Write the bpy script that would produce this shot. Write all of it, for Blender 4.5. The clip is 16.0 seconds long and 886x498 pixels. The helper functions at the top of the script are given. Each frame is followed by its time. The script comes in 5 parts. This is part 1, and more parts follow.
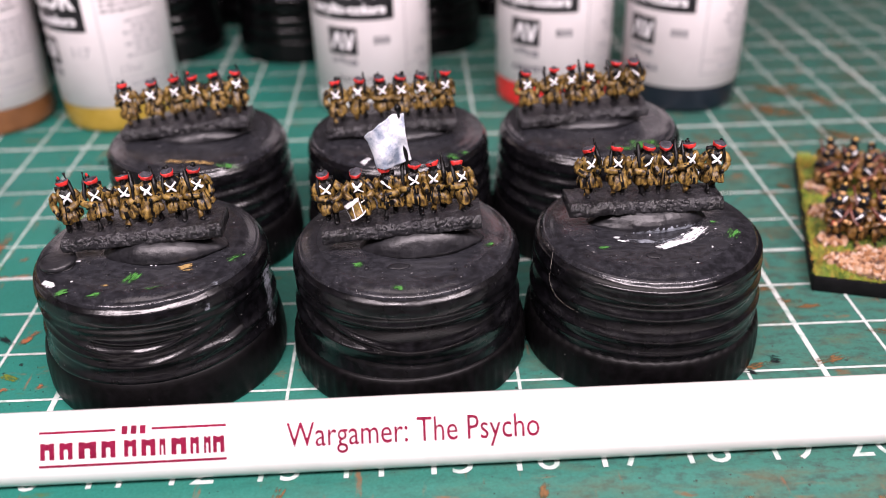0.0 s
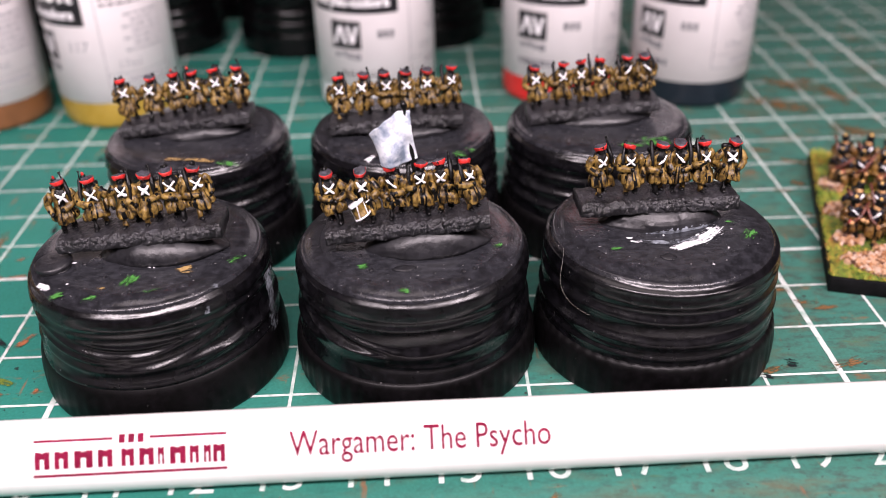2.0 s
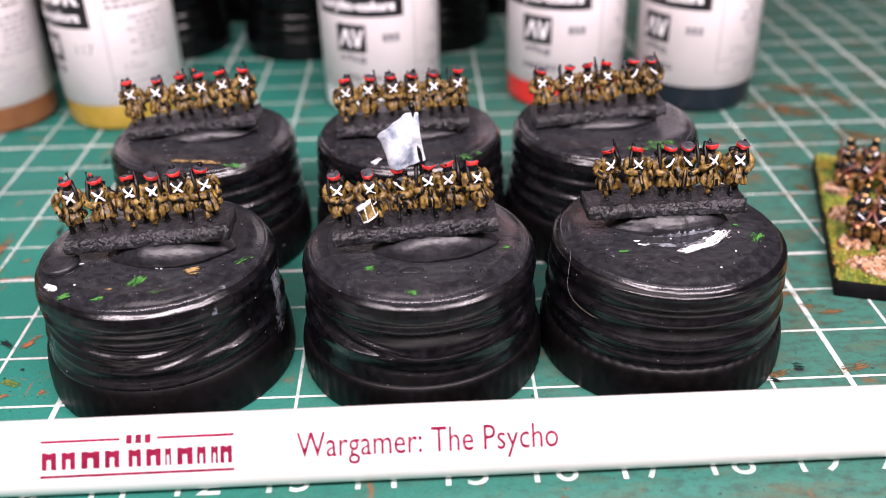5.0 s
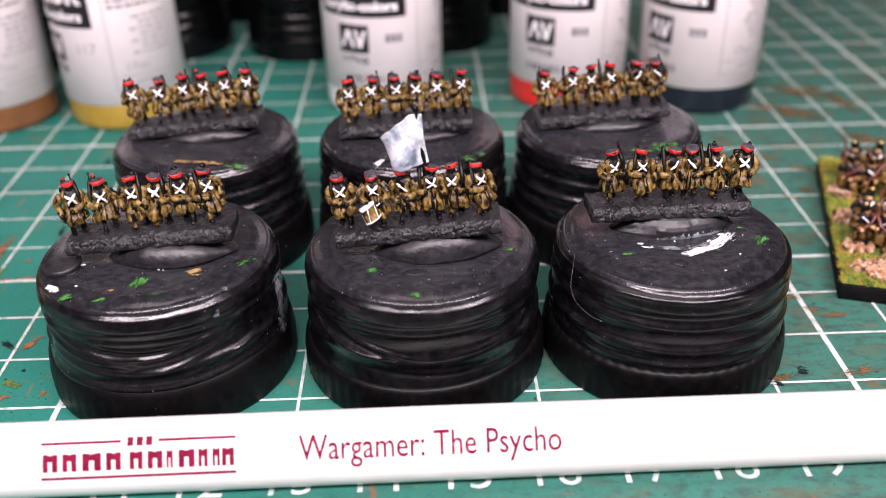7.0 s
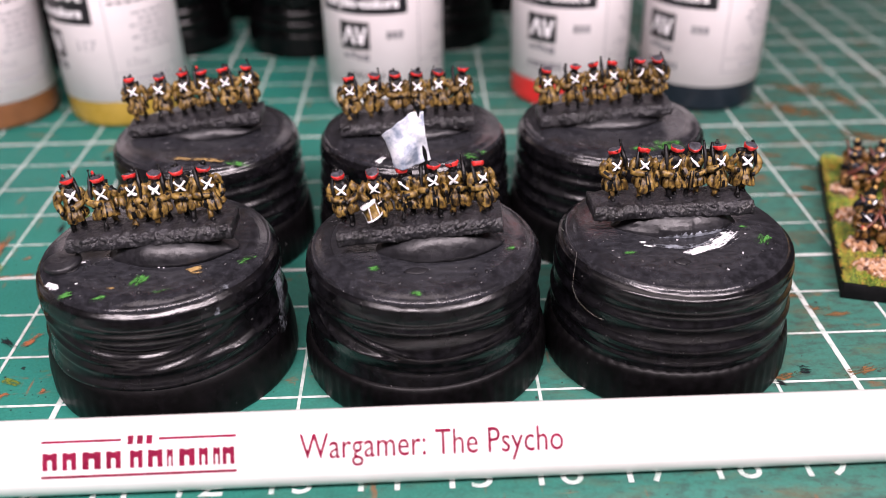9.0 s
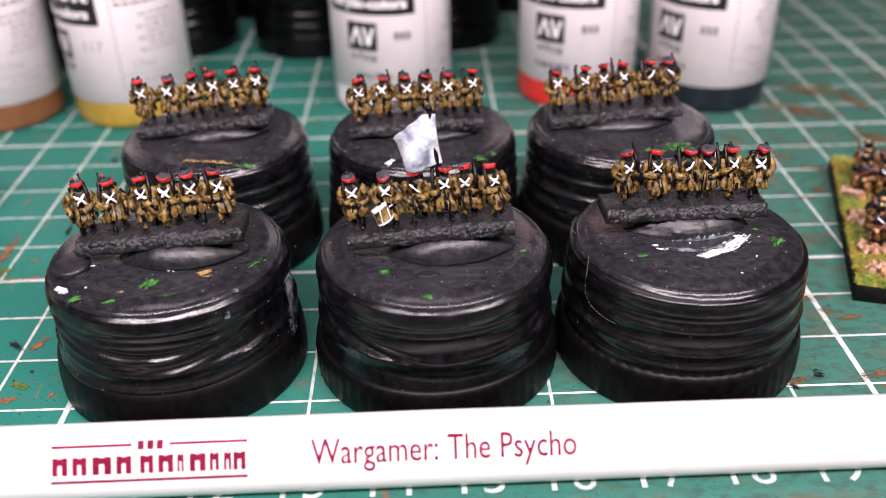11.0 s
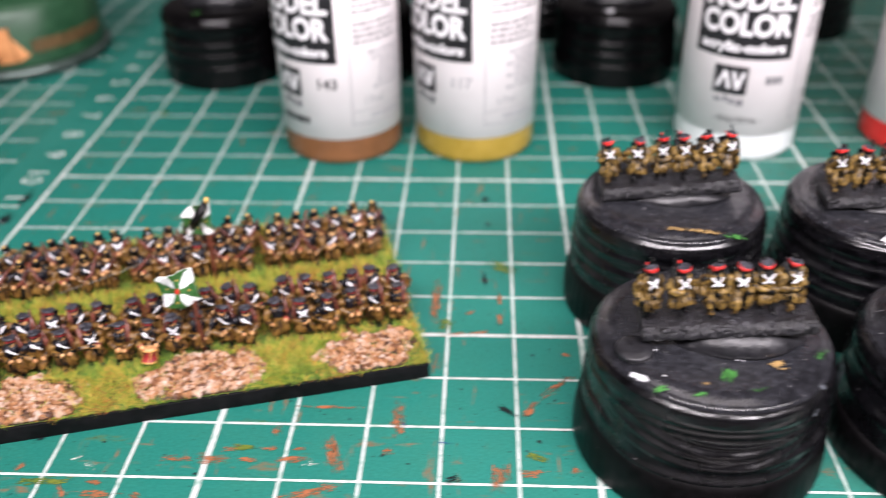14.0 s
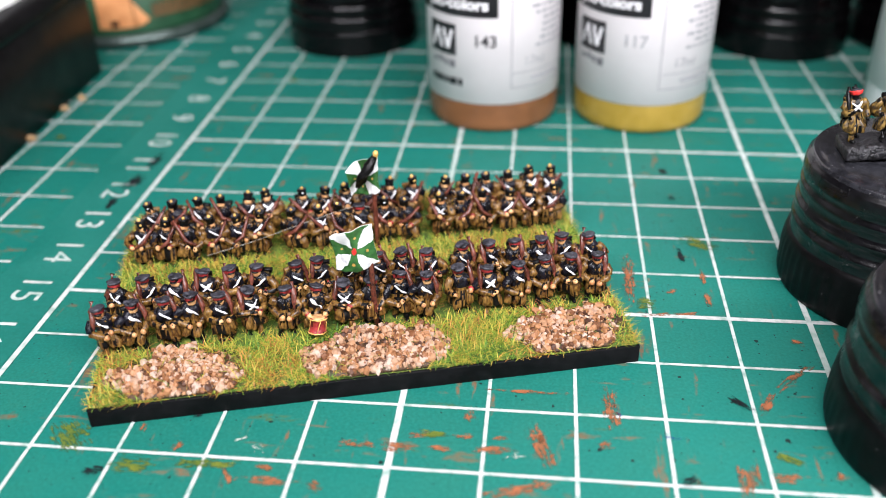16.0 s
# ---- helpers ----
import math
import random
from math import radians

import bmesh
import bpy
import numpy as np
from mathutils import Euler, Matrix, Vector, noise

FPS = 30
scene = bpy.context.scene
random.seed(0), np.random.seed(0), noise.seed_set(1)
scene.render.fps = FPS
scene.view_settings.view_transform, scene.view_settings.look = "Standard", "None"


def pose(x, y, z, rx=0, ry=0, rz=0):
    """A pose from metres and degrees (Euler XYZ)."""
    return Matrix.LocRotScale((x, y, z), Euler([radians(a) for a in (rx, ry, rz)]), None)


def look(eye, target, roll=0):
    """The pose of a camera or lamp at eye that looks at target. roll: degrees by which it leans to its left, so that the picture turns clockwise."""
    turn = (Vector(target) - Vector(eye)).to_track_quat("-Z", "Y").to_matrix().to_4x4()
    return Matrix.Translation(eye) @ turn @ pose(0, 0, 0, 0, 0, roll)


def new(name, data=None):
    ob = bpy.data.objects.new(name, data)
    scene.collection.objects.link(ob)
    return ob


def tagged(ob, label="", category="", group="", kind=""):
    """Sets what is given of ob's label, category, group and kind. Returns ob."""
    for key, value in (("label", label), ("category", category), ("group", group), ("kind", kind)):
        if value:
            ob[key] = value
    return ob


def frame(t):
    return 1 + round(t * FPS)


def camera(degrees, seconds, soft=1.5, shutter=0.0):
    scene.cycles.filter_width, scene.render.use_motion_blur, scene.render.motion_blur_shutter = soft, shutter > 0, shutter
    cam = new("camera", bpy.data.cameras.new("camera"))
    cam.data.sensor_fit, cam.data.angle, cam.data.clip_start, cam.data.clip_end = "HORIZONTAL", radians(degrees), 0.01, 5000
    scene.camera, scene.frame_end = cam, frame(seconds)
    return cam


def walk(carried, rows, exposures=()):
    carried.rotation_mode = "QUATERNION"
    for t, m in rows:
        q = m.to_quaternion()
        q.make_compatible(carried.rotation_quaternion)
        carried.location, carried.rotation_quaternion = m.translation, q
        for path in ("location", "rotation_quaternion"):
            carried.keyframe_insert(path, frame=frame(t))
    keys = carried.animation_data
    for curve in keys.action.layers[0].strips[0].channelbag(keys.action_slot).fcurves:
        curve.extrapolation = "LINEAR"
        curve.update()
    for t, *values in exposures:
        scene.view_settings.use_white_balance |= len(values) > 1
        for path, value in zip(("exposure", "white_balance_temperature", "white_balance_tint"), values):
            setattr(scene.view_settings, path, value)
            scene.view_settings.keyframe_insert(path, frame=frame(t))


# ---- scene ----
cam = camera(52.03, 16.0, soft=0.5, shutter=0.35)
cam.data.dof.use_dof = True
cam.data.dof.focus_distance = 0.113
cam.data.dof.aperture_fstop = 17.5
ROWS = [
    (0.0, 0.04844, -0.12257, 0.07561, 59.215, 1.281, -2.066),
    (0.5, 0.04785, -0.11989, 0.07391, 58.81, 1.287, -1.888),
    (1.0, 0.04768, -0.12024, 0.07423, 58.757, 1.34, -1.953),
    (1.5, 0.04787, -0.12073, 0.07483, 58.954, 1.367, -2.013),
    (2.0, 0.04795, -0.11906, 0.07463, 58.802, 1.383, -1.957),
    (2.5, 0.04774, -0.11859, 0.07358, 58.502, 1.378, -1.938),
    (3.0, 0.04757, -0.11888, 0.07428, 58.484, 1.412, -1.888),
    (3.5, 0.04765, -0.11907, 0.07455, 58.743, 1.518, -1.837),
    (4.0, 0.04769, -0.11896, 0.07446, 58.864, 1.419, -1.866),
    (4.5, 0.04727, -0.11923, 0.07431, 59.145, 1.262, -1.886),
    (7.0, 0.04677, -0.11872, 0.07432, 59.146, 1.061, -1.723),
    (7.5, 0.04666, -0.11819, 0.07381, 58.915, 0.905, -1.786),
    (8.0, 0.04671, -0.11816, 0.07407, 58.927, 1.019, -1.709),
    (8.5, 0.04674, -0.11815, 0.07411, 58.988, 1.036, -1.65),
    (9.0, 0.04658, -0.11826, 0.07422, 58.961, 0.957, -1.672),
    (11.5, 0.04546, -0.11671, 0.07432, 58.87, 1.059, -1.478),
    (12.0, 0.04456, -0.11617, 0.07557, 58.463, 1.031, -1.343),
    (12.5, 0.03711, -0.11622, 0.08018, 58.268, 1.037, -1.175),
    (12.8, 0.03213, -0.11545, 0.08491, 58.242, 0.912, -0.92),
    (13.0, 0.02772, -0.11625, 0.08644, 58.216, 0.987, -0.674),
    (13.2, 0.02191, -0.11654, 0.08739, 58.27, 0.952, -0.175),
    (13.5, 0.0102, -0.11456, 0.08745, 58.061, 1.044, 0.641),
    (13.8, -0.00501, -0.11115, 0.08597, 57.993, 0.972, 1.977),
    (14.0, -0.01519, -0.10939, 0.08476, 57.698, 0.665, 2.394),
    (14.3, -0.02807, -0.10889, 0.08515, 56.536, 0.598, 3.605),
    (14.5, -0.03361, -0.10855, 0.0854, 56.861, 0.471, 4.382),
    (15.0, -0.03249, -0.10415, 0.07592, 57.152, 0.88, 5.633),
    (15.5, -0.03436, -0.09923, 0.07219, 57.697, 1.326, 6.071),
    (16.0, -0.035, -0.09879, 0.07005, 58.497, 1.276, 6.201),
]
walk(cam, [(t, pose(x, y, z, rx, ry, rz)) for t, x, y, z, rx, ry, rz in ROWS], [(0.0, -0.17, 6800, 22), (4.0, -0.17, 6800, 22), (4.5, 0.04, 6800, 22), (7.0, -0.16, 6800, 22), (12.0, -0.15, 6800, 22), (13.0, 0.0, 6740, 19), (13.5, 0.03, 6700, 17), (14.5, 0.07, 6350, 9), (15.0, 0.08, 6270, 8), (16.0, 0.08, 6250, 7)])

# ---- light ----
world = bpy.data.worlds.new("room_air")
world.use_nodes = True
world.node_tree.nodes["Background"].inputs["Color"].default_value = (0.9, 0.95, 1.0, 1)
world.node_tree.nodes["Background"].inputs["Strength"].default_value = 0.006
scene.world = world


def area_lamp(name, eye, target, sx, sy, watts, colour):
    data = bpy.data.lights.new(name, "AREA")
    data.shape, data.size, data.size_y, data.energy, data.color = "RECTANGLE", sx, sy, watts, colour
    ob = new(name, data)
    ob.matrix_world = look(eye, target)
    return ob


area_lamp("desk_tube_light", (0.072, -0.235, 0.285), (0.045, 0.01, 0.01), 0.62, 0.05, 5.0, (1.0, 0.935, 0.98))
# unseen fill added overhead to lift the general brightness
area_lamp("overhead_fill_light", (0.03, 0.05, 0.65), (0.03, 0.03, 0), 0.5, 0.3, 1.5, (1.0, 0.92, 0.93))

# ---- helpers of this scene: shapes are written in centimetres ----
CM = 0.01


def at(x, y, z, rx=0, ry=0, rz=0):
    return pose(x * CM, y * CM, z * CM, rx, ry, rz)


def part(name, bm, materials, parent=None, label="", smooth=True):
    """One mesh object from a bmesh in centimetres."""
    me = bpy.data.meshes.new(name)
    bmesh.ops.transform(bm, matrix=Matrix.Scale(CM, 4), verts=bm.verts)
    bm.normal_update()
    for f in bm.faces:
        f.smooth = smooth
    bm.to_mesh(me)
    bm.free()
    for m in materials if isinstance(materials, (list, tuple)) else [materials]:
        me.materials.append(m)
    ob = new(name, me)
    if parent:
        ob.parent = parent
    if label:
        ob["label"] = label
    return ob


def empty(name, m):
    ob = new(name)
    ob.empty_display_size = 0.005
    ob.matrix_world = m
    return ob


def ring_loft(bm, rings, mats=0, caps=True, close=True):
    """Skins a list of rings of points; mats: an index or one per band."""
    vs = [[bm.verts.new(p) for p in ring] for ring in rings]
    n = len(vs[0])
    faces = []
    for i in range(len(vs) - 1):
        mi = mats if isinstance(mats, int) else mats[i]
        for j in range(n if close else n - 1):
            f = bm.faces.new((vs[i][j], vs[i][(j + 1) % n], vs[i + 1][(j + 1) % n], vs[i + 1][j]))
            f.material_index = mi
            faces.append(f)
    if caps:
        for ring, mi in ((vs[0][::-1], mats if isinstance(mats, int) else mats[0]), (vs[-1], mats if isinstance(mats, int) else mats[-1])):
            f = bm.faces.new(ring)
            f.material_index = mi
    return faces


def circle(c, rx, ry, n, z=None, turn=0.0):
    return [(c[0] + rx * math.cos(2 * math.pi * k / n + turn), c[1] + ry * math.sin(2 * math.pi * k / n + turn), c[2] if z is None else z) for k in range(n)]


def tube(bm, pts, radii, n=8, mi=0, flat=1.0):
    """A tube along points, with a radius at each."""
    pts = [Vector(p) for p in pts]
    rings = []
    for i, p in enumerate(pts):
        d = (pts[min(i + 1, len(pts) - 1)] - pts[max(i - 1, 0)]).normalized()
        a = d.cross(Vector((0.31, 0.2, 0.93)) if abs(d.z) < 0.9 else Vector((0, 1, 0))).normalized()
        b = d.cross(a)
        r = radii[i] if isinstance(radii, (list, tuple)) else radii
        rings.append([tuple(p + a * (r * math.cos(t)) + b * (r * flat * math.sin(t))) for t in (2 * math.pi * k / n for k in range(n))])
    return ring_loft(bm, rings, mi)


def ball(bm, c, r, n=8, m=5, mi=0, turn=None):
    """An ellipsoid."""
    r = (r, r, r) if isinstance(r, (int, float)) else r
    q = turn or Matrix.Identity(3)
    rings = []
    for i in range(1, m):
        a = math.pi * i / m
        rings.append([tuple(Vector(c) + q @ Vector((r[0] * math.sin(a) * math.cos(t), r[1] * math.sin(a) * math.sin(t), -r[2] * math.cos(a))))
                      for t in (2 * math.pi * k / n for k in range(n))])
    top, low = Vector(c) + q @ Vector((0, 0, r[2])), Vector(c) - q @ Vector((0, 0, r[2]))
    vs = [[bm.verts.new(p) for p in ring] for ring in rings]
    a, b = bm.verts.new(low), bm.verts.new(top)
    made = []
    for i in range(len(vs) - 1):
        for j in range(n):
            made.append(bm.faces.new((vs[i][j], vs[i][(j + 1) % n], vs[i + 1][(j + 1) % n], vs[i + 1][j])))
    for j in range(n):
        made.append(bm.faces.new((a, vs[0][(j + 1) % n], vs[0][j])))
        made.append(bm.faces.new((b, vs[-1][j], vs[-1][(j + 1) % n])))
    for f in made:
        f.material_index = mi


def box(bm, c, s, mi=0, bevel=0.0, turn=None):
    q = (turn or Matrix.Identity(3)).to_4x4()
    made = bmesh.ops.create_cube(bm, size=1, matrix=Matrix.Translation(c) @ q @ Matrix.Diagonal((*s, 1)))["verts"]
    faces = {f for v in made for f in v.link_faces}
    for f in faces:
        f.material_index = mi
    if bevel:
        edges = list({e for v in made for e in v.link_edges})
        bmesh.ops.bevel(bm, geom=edges, offset=bevel, segments=2, affect="EDGES", profile=0.5)


# ---- materials ----
def shader(name):
    m = bpy.data.materials.new(name)
    m.use_nodes = True
    nt = m.node_tree
    return m, nt, nt.nodes["Principled BSDF"]


def node(nt, kind, **sets):
    n = nt.nodes.new(kind)
    for k, v in sets.items():
        n.inputs[k].default_value = v
    return n


def ramp(nt, fac, stops):
    n = nt.nodes.new("ShaderNodeValToRGB")
    nt.links.new(fac, n.inputs[0])
    els = n.color_ramp.elements
    while len(els) < len(stops):
        els.new(0.5)
    for e, (p, c) in zip(els, stops):
        e.position, e.color = p, (*c, 1) if len(c) == 3 else c
    return n.outputs[0]


def mix(nt, fac, a, b):
    n = nt.nodes.new("ShaderNodeMix")
    n.data_type = "RGBA"
    for socket, v in ((n.inputs[0], fac), (n.inputs[6], a), (n.inputs[7], b)):
        if hasattr(v, "is_linked"):
            nt.links.new(v, socket)
        elif isinstance(v, (int, float)):
            socket.default_value = v
        else:
            socket.default_value = (*v, 1)
    return n.outputs[2]


def place(nt, shift=True):
    """Object coordinates, moved by chance from object to object."""
    tc = nt.nodes.new("ShaderNodeTexCoord")
    if not shift:
        return tc.outputs["Object"]
    info = nt.nodes.new("ShaderNodeObjectInfo")
    add = nt.nodes.new("ShaderNodeVectorMath")
    add.operation = "ADD"
    nt.links.new(tc.outputs["Object"], add.inputs[0])
    nt.links.new(info.outputs["Random"], add.inputs[1])
    return add.outputs[0]


def noise_tex(nt, co, scale, detail=4.0, rough=0.55, stretch=None):
    if stretch:
        mp = nt.nodes.new("ShaderNodeMapping")
        mp.inputs["Scale"].default_value = stretch
        nt.links.new(co, mp.inputs["Vector"])
        co = mp.outputs[0]
    n = node(nt, "ShaderNodeTexNoise", Scale=scale, Detail=detail, Roughness=rough)
    nt.links.new(co, n.inputs["Vector"])
    return n.outputs["Fac"]


def bump(nt, bsdf, height, strength, metres):
    b = node(nt, "ShaderNodeBump", Strength=strength, Distance=metres)
    nt.links.new(height, b.inputs["Height"])
    nt.links.new(b.outputs[0], bsdf.inputs["Normal"])


def painted(name, stops, fine=900, coarse=150, rough=(0.4, 0.6), metal=0.0, relief=0.0, relief_m=0.0001, stretch=None, gloss=0.5, shift=True):
    """A painted or moulded surface whose colour wanders over the stops at two scales."""
    m, nt, bsdf = shader(name)
    co = place(nt, shift)
    a, b = noise_tex(nt, co, fine, 5, 0.6, stretch), noise_tex(nt, co, coarse, 3)
    both = nt.nodes.new("ShaderNodeMath")
    both.operation = "MULTIPLY_ADD"
    nt.links.new(a, both.inputs[0])
    both.inputs[1].default_value = 0.6
    half = nt.nodes.new("ShaderNodeMath")
    half.operation = "MULTIPLY"
    nt.links.new(b, half.inputs[0])
    half.inputs[1].default_value = 0.4
    nt.links.new(half.outputs[0], both.inputs[2])
    nt.links.new(ramp(nt, both.outputs[0], stops), bsdf.inputs["Base Color"])
    nt.links.new(ramp(nt, b, [(0.35, (rough[0],) * 3), (0.65, (rough[1],) * 3)]), bsdf.inputs["Roughness"])
    bsdf.inputs["Metallic"].default_value = metal
    bsdf.inputs["Specular IOR Level"].default_value = gloss
    if relief:
        bump(nt, bsdf, a, relief, relief_m)
    return m


def two(a, b, p=0.4, q=0.6):
    return [(p, a), (q, b)]


M_COAT = painted("olive_coat_paint", [(0.38, (0.006, 0.004, 0.002)), (0.45, (0.050, 0.027, 0.006)), (0.54, (0.168, 0.101, 0.020)), (0.66, (0.33, 0.210, 0.055))], 2000, 800, (0.35, 0.6), relief=0.7, stretch=(1.2, 1.2, 0.75))
M_UNDER = painted("black_undercoat", two((0.0006, 0.0006, 0.0007), (0.0045, 0.0042, 0.0046)), 2600, 400, (0.3, 0.5), relief=0.6, gloss=0.24)
M_BELT = painted("white_belt_paint", two((0.2, 0.2, 0.22), (0.8, 0.8, 0.82), 0.33, 0.48), 1800, 500, (0.4, 0.6))
M_RED = painted("red_band_paint", two((0.42, 0.016, 0.015), (0.74, 0.035, 0.03)), 1500, 500, (0.3, 0.5))
M_HAT = painted("slate_hat_paint", two((0.008, 0.008, 0.011), (0.066, 0.064, 0.080), 0.40, 0.64), 2600, 600, (0.4, 0.6), relief=0.4)
M_FLESH = painted("flesh_paint", [(0.36, (0.10, 0.035, 0.012)), (0.44, (0.40, 0.175, 0.065)), (0.58, (0.68, 0.40, 0.18))], 1500, 500, (0.35, 0.5))
M_WOOD = painted("musket_wood_paint", two((0.03, 0.008, 0.005), (0.17, 0.045, 0.026)), 2600, 600, (0.25, 0.45), relief=0.4)
M_GOLD = painted("gold_paint", two((0.5, 0.28, 0.06), (0.8, 0.52, 0.16)), 1500, 500, (0.3, 0.5), metal=0.3)
M_NAVY = painted("navy_coat_paint", two((0.0015, 0.0015, 0.0025), (0.008, 0.008, 0.015)), 3200, 500, (0.2, 0.4), relief=1.0, relief_m=0.00012, gloss=0.35)
M_BROWN = painted("brown_coat_paint", [(0.38, (0.006, 0.003, 0.001)), (0.44, (0.06, 0.024, 0.006)), (0.54, (0.155, 0.080, 0.016)), (0.67, (0.31, 0.172, 0.042))], 2400, 700, (0.25, 0.45), relief=0.7, stretch=(1.6, 1.6, 0.5))
M_MAROON = painted("maroon_band_paint", two((0.09, 0.007, 0.008), (0.36, 0.034, 0.034)), 1500, 500, (0.3, 0.5))
M_GREENFLAG = painted("green_flag_paint", two((0.012, 0.06, 0.012), (0.04, 0.14, 0.03)), 1500, 500, (0.4, 0.6))
M_CLEANFLAG = painted("clean_white_flag_paint", two((0.5, 0.52, 0.54), (0.8, 0.8, 0.8), 0.34, 0.5), 1500, 350, (0.45, 0.65), relief=0.3)
M_WHITEFLAG = painted("white_flag_paint", [(0.38, (0.14, 0.18, 0.24)), (0.47, (0.34, 0.38, 0.45)), (0.58, (0.64, 0.66, 0.70))], 900, 350, (0.45, 0.65), relief=0.3)


def lacquer(name, a, b, rough, relief, metres, streak=None, dust=0.80):
    """Black paint on metal, rubbed glossy in places, with sparse pale dust."""
    m, nt, bsdf = shader(name)
    co = place(nt)
    fine, coarse, grit = noise_tex(nt, co, 900, 5, 0.65, streak), noise_tex(nt, co, 130, 4, 0.6), noise_tex(nt, co, 2300, 1.5, 0.5)
    base = ramp(nt, fine, [(0.4, a), (0.66, b)])
    base = mix(nt, ramp(nt, grit, [(dust, (0, 0, 0)), (dust + 0.03, (0.6,) * 3)]), base, (0.35, 0.34, 0.34))
    nt.links.new(base, bsdf.inputs["Base Color"])
    nt.links.new(ramp(nt, coarse, [(0.35, (rough[0],) * 3), (0.7, (rough[1],) * 3)]), bsdf.inputs["Roughness"])
    skin = nt.nodes.new("ShaderNodeMath")
    skin.operation = "MULTIPLY_ADD"
    nt.links.new(grit, skin.inputs[0])
    skin.inputs[1].default_value = 0.55
    nt.links.new(fine, skin.inputs[2])
    bump(nt, bsdf, skin.outputs[0], relief, metres)
    return m


# sheen is put into the base colours: tops palest, then rims, sides, skirts
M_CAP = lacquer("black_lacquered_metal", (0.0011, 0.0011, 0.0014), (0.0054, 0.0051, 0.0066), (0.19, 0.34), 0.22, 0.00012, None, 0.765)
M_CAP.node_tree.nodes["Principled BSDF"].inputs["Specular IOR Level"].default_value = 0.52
M_CLEANCAP = lacquer("glossy_black_metal", (0.0010, 0.0009, 0.0011), (0.0032, 0.0028, 0.0034), (0.16, 0.24), 0.08, 0.00006)
M_CLEANCAP.node_tree.nodes["Principled BSDF"].inputs["Specular IOR Level"].default_value = 0.26
# the tops' black is lightened to carry their sheen
M_CAPTOP = lacquer("brushed_black_primer_sheen", (0.0122, 0.0126, 0.0150), (0.030, 0.031, 0.0368), (0.19, 0.33), 0.42, 0.00014, (1.0, 1.6, 1), 0.725)
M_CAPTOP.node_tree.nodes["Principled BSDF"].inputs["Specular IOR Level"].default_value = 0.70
# between top and side, so the painted-in sheen fades over the rim
M_RIM = lacquer("rubbed_black_primer_half_sheen", (0.0092, 0.0094, 0.0112), (0.0240, 0.0244, 0.0292), (0.15, 0.29), 0.26, 0.00013, None, 0.735)
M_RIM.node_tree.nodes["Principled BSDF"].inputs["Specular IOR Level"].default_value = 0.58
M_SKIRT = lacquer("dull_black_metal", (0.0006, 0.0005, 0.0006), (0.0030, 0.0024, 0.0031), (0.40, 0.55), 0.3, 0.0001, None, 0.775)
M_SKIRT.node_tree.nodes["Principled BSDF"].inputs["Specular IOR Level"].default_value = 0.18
M_PUTTY = painted("black_putty", two((0.006, 0.006, 0.0074), (0.020, 0.020, 0.0235), 0.4, 0.66), 1300, 500, (0.32, 0.44), relief=0.55, relief_m=0.00016, gloss=0.5)
M_MOUNDPAINT = painted("blue_grey_smear_paint", two((0.03, 0.033, 0.04), (0.26, 0.29, 0.33), 0.40, 0.56), 1600, 500, (0.5, 0.7), relief=0.5)
M_STRIP = painted("rough_black_base", two((0.0030, 0.0030, 0.0038), (0.029, 0.0285, 0.034), 0.42, 0.68), 2200, 300, (0.28, 0.45), relief=1.0, relief_m=0.00028, gloss=0.6)
M_PEN = painted("white_lacquer", two((0.72, 0.71, 0.685), (0.77, 0.76, 0.74)), 250, 40, (0.12, 0.2))
M_CRIMSON = painted("crimson_print", two((0.13, 0.003, 0.022), (0.19, 0.007, 0.034)), 1500, 300, (0.6, 0.7), gloss=0.1)
M_LABEL = painted("white_label", two((0.75, 0.70, 0.705), (0.79, 0.74, 0.745)), 200, 60, (0.6, 0.7), gloss=0.2)
M_INK = painted("black_label_ink", two((0.010, 0.010, 0.012), (0.02, 0.02, 0.022)), 500, 100, (0.3, 0.4))
M_GREYINK = painted("grey_label_ink", two((0.13, 0.13, 0.14), (0.22, 0.22, 0.23)), 500, 100, (0.4, 0.5))
M_MIDINK = painted("faded_label_ink", two((0.10, 0.098, 0.105), (0.17, 0.167, 0.176)), 900, 200, (0.4, 0.5))
M_PALEINK = painted("pale_grey_label_ink", two((0.27, 0.266, 0.28), (0.38, 0.376, 0.39)), 900, 200, (0.4, 0.5))
M_PRINT = painted("white_label_print", two((0.74, 0.73, 0.74), (0.82, 0.81, 0.82)), 300, 60, (0.3, 0.4))
M_BLACKEDGE = painted("black_plate_edge", two((0.001, 0.001, 0.0012), (0.004, 0.004, 0.0046)), 700, 150, (0.6, 0.8), relief=0.3, gloss=0.15)
M_SOIL = painted("painted_soil", [(0.35, (0.02, 0.03, 0.006)), (0.5, (0.06, 0.10, 0.012)), (0.62, (0.18, 0.22, 0.03))], 900, 250, (0.6, 0.8), relief=0.8)
M_DIRT = painted("brown_dirt", two((0.02, 0.009, 0.004), (0.09, 0.045, 0.02)), 1200, 300, (0.6, 0.8), relief=0.8)


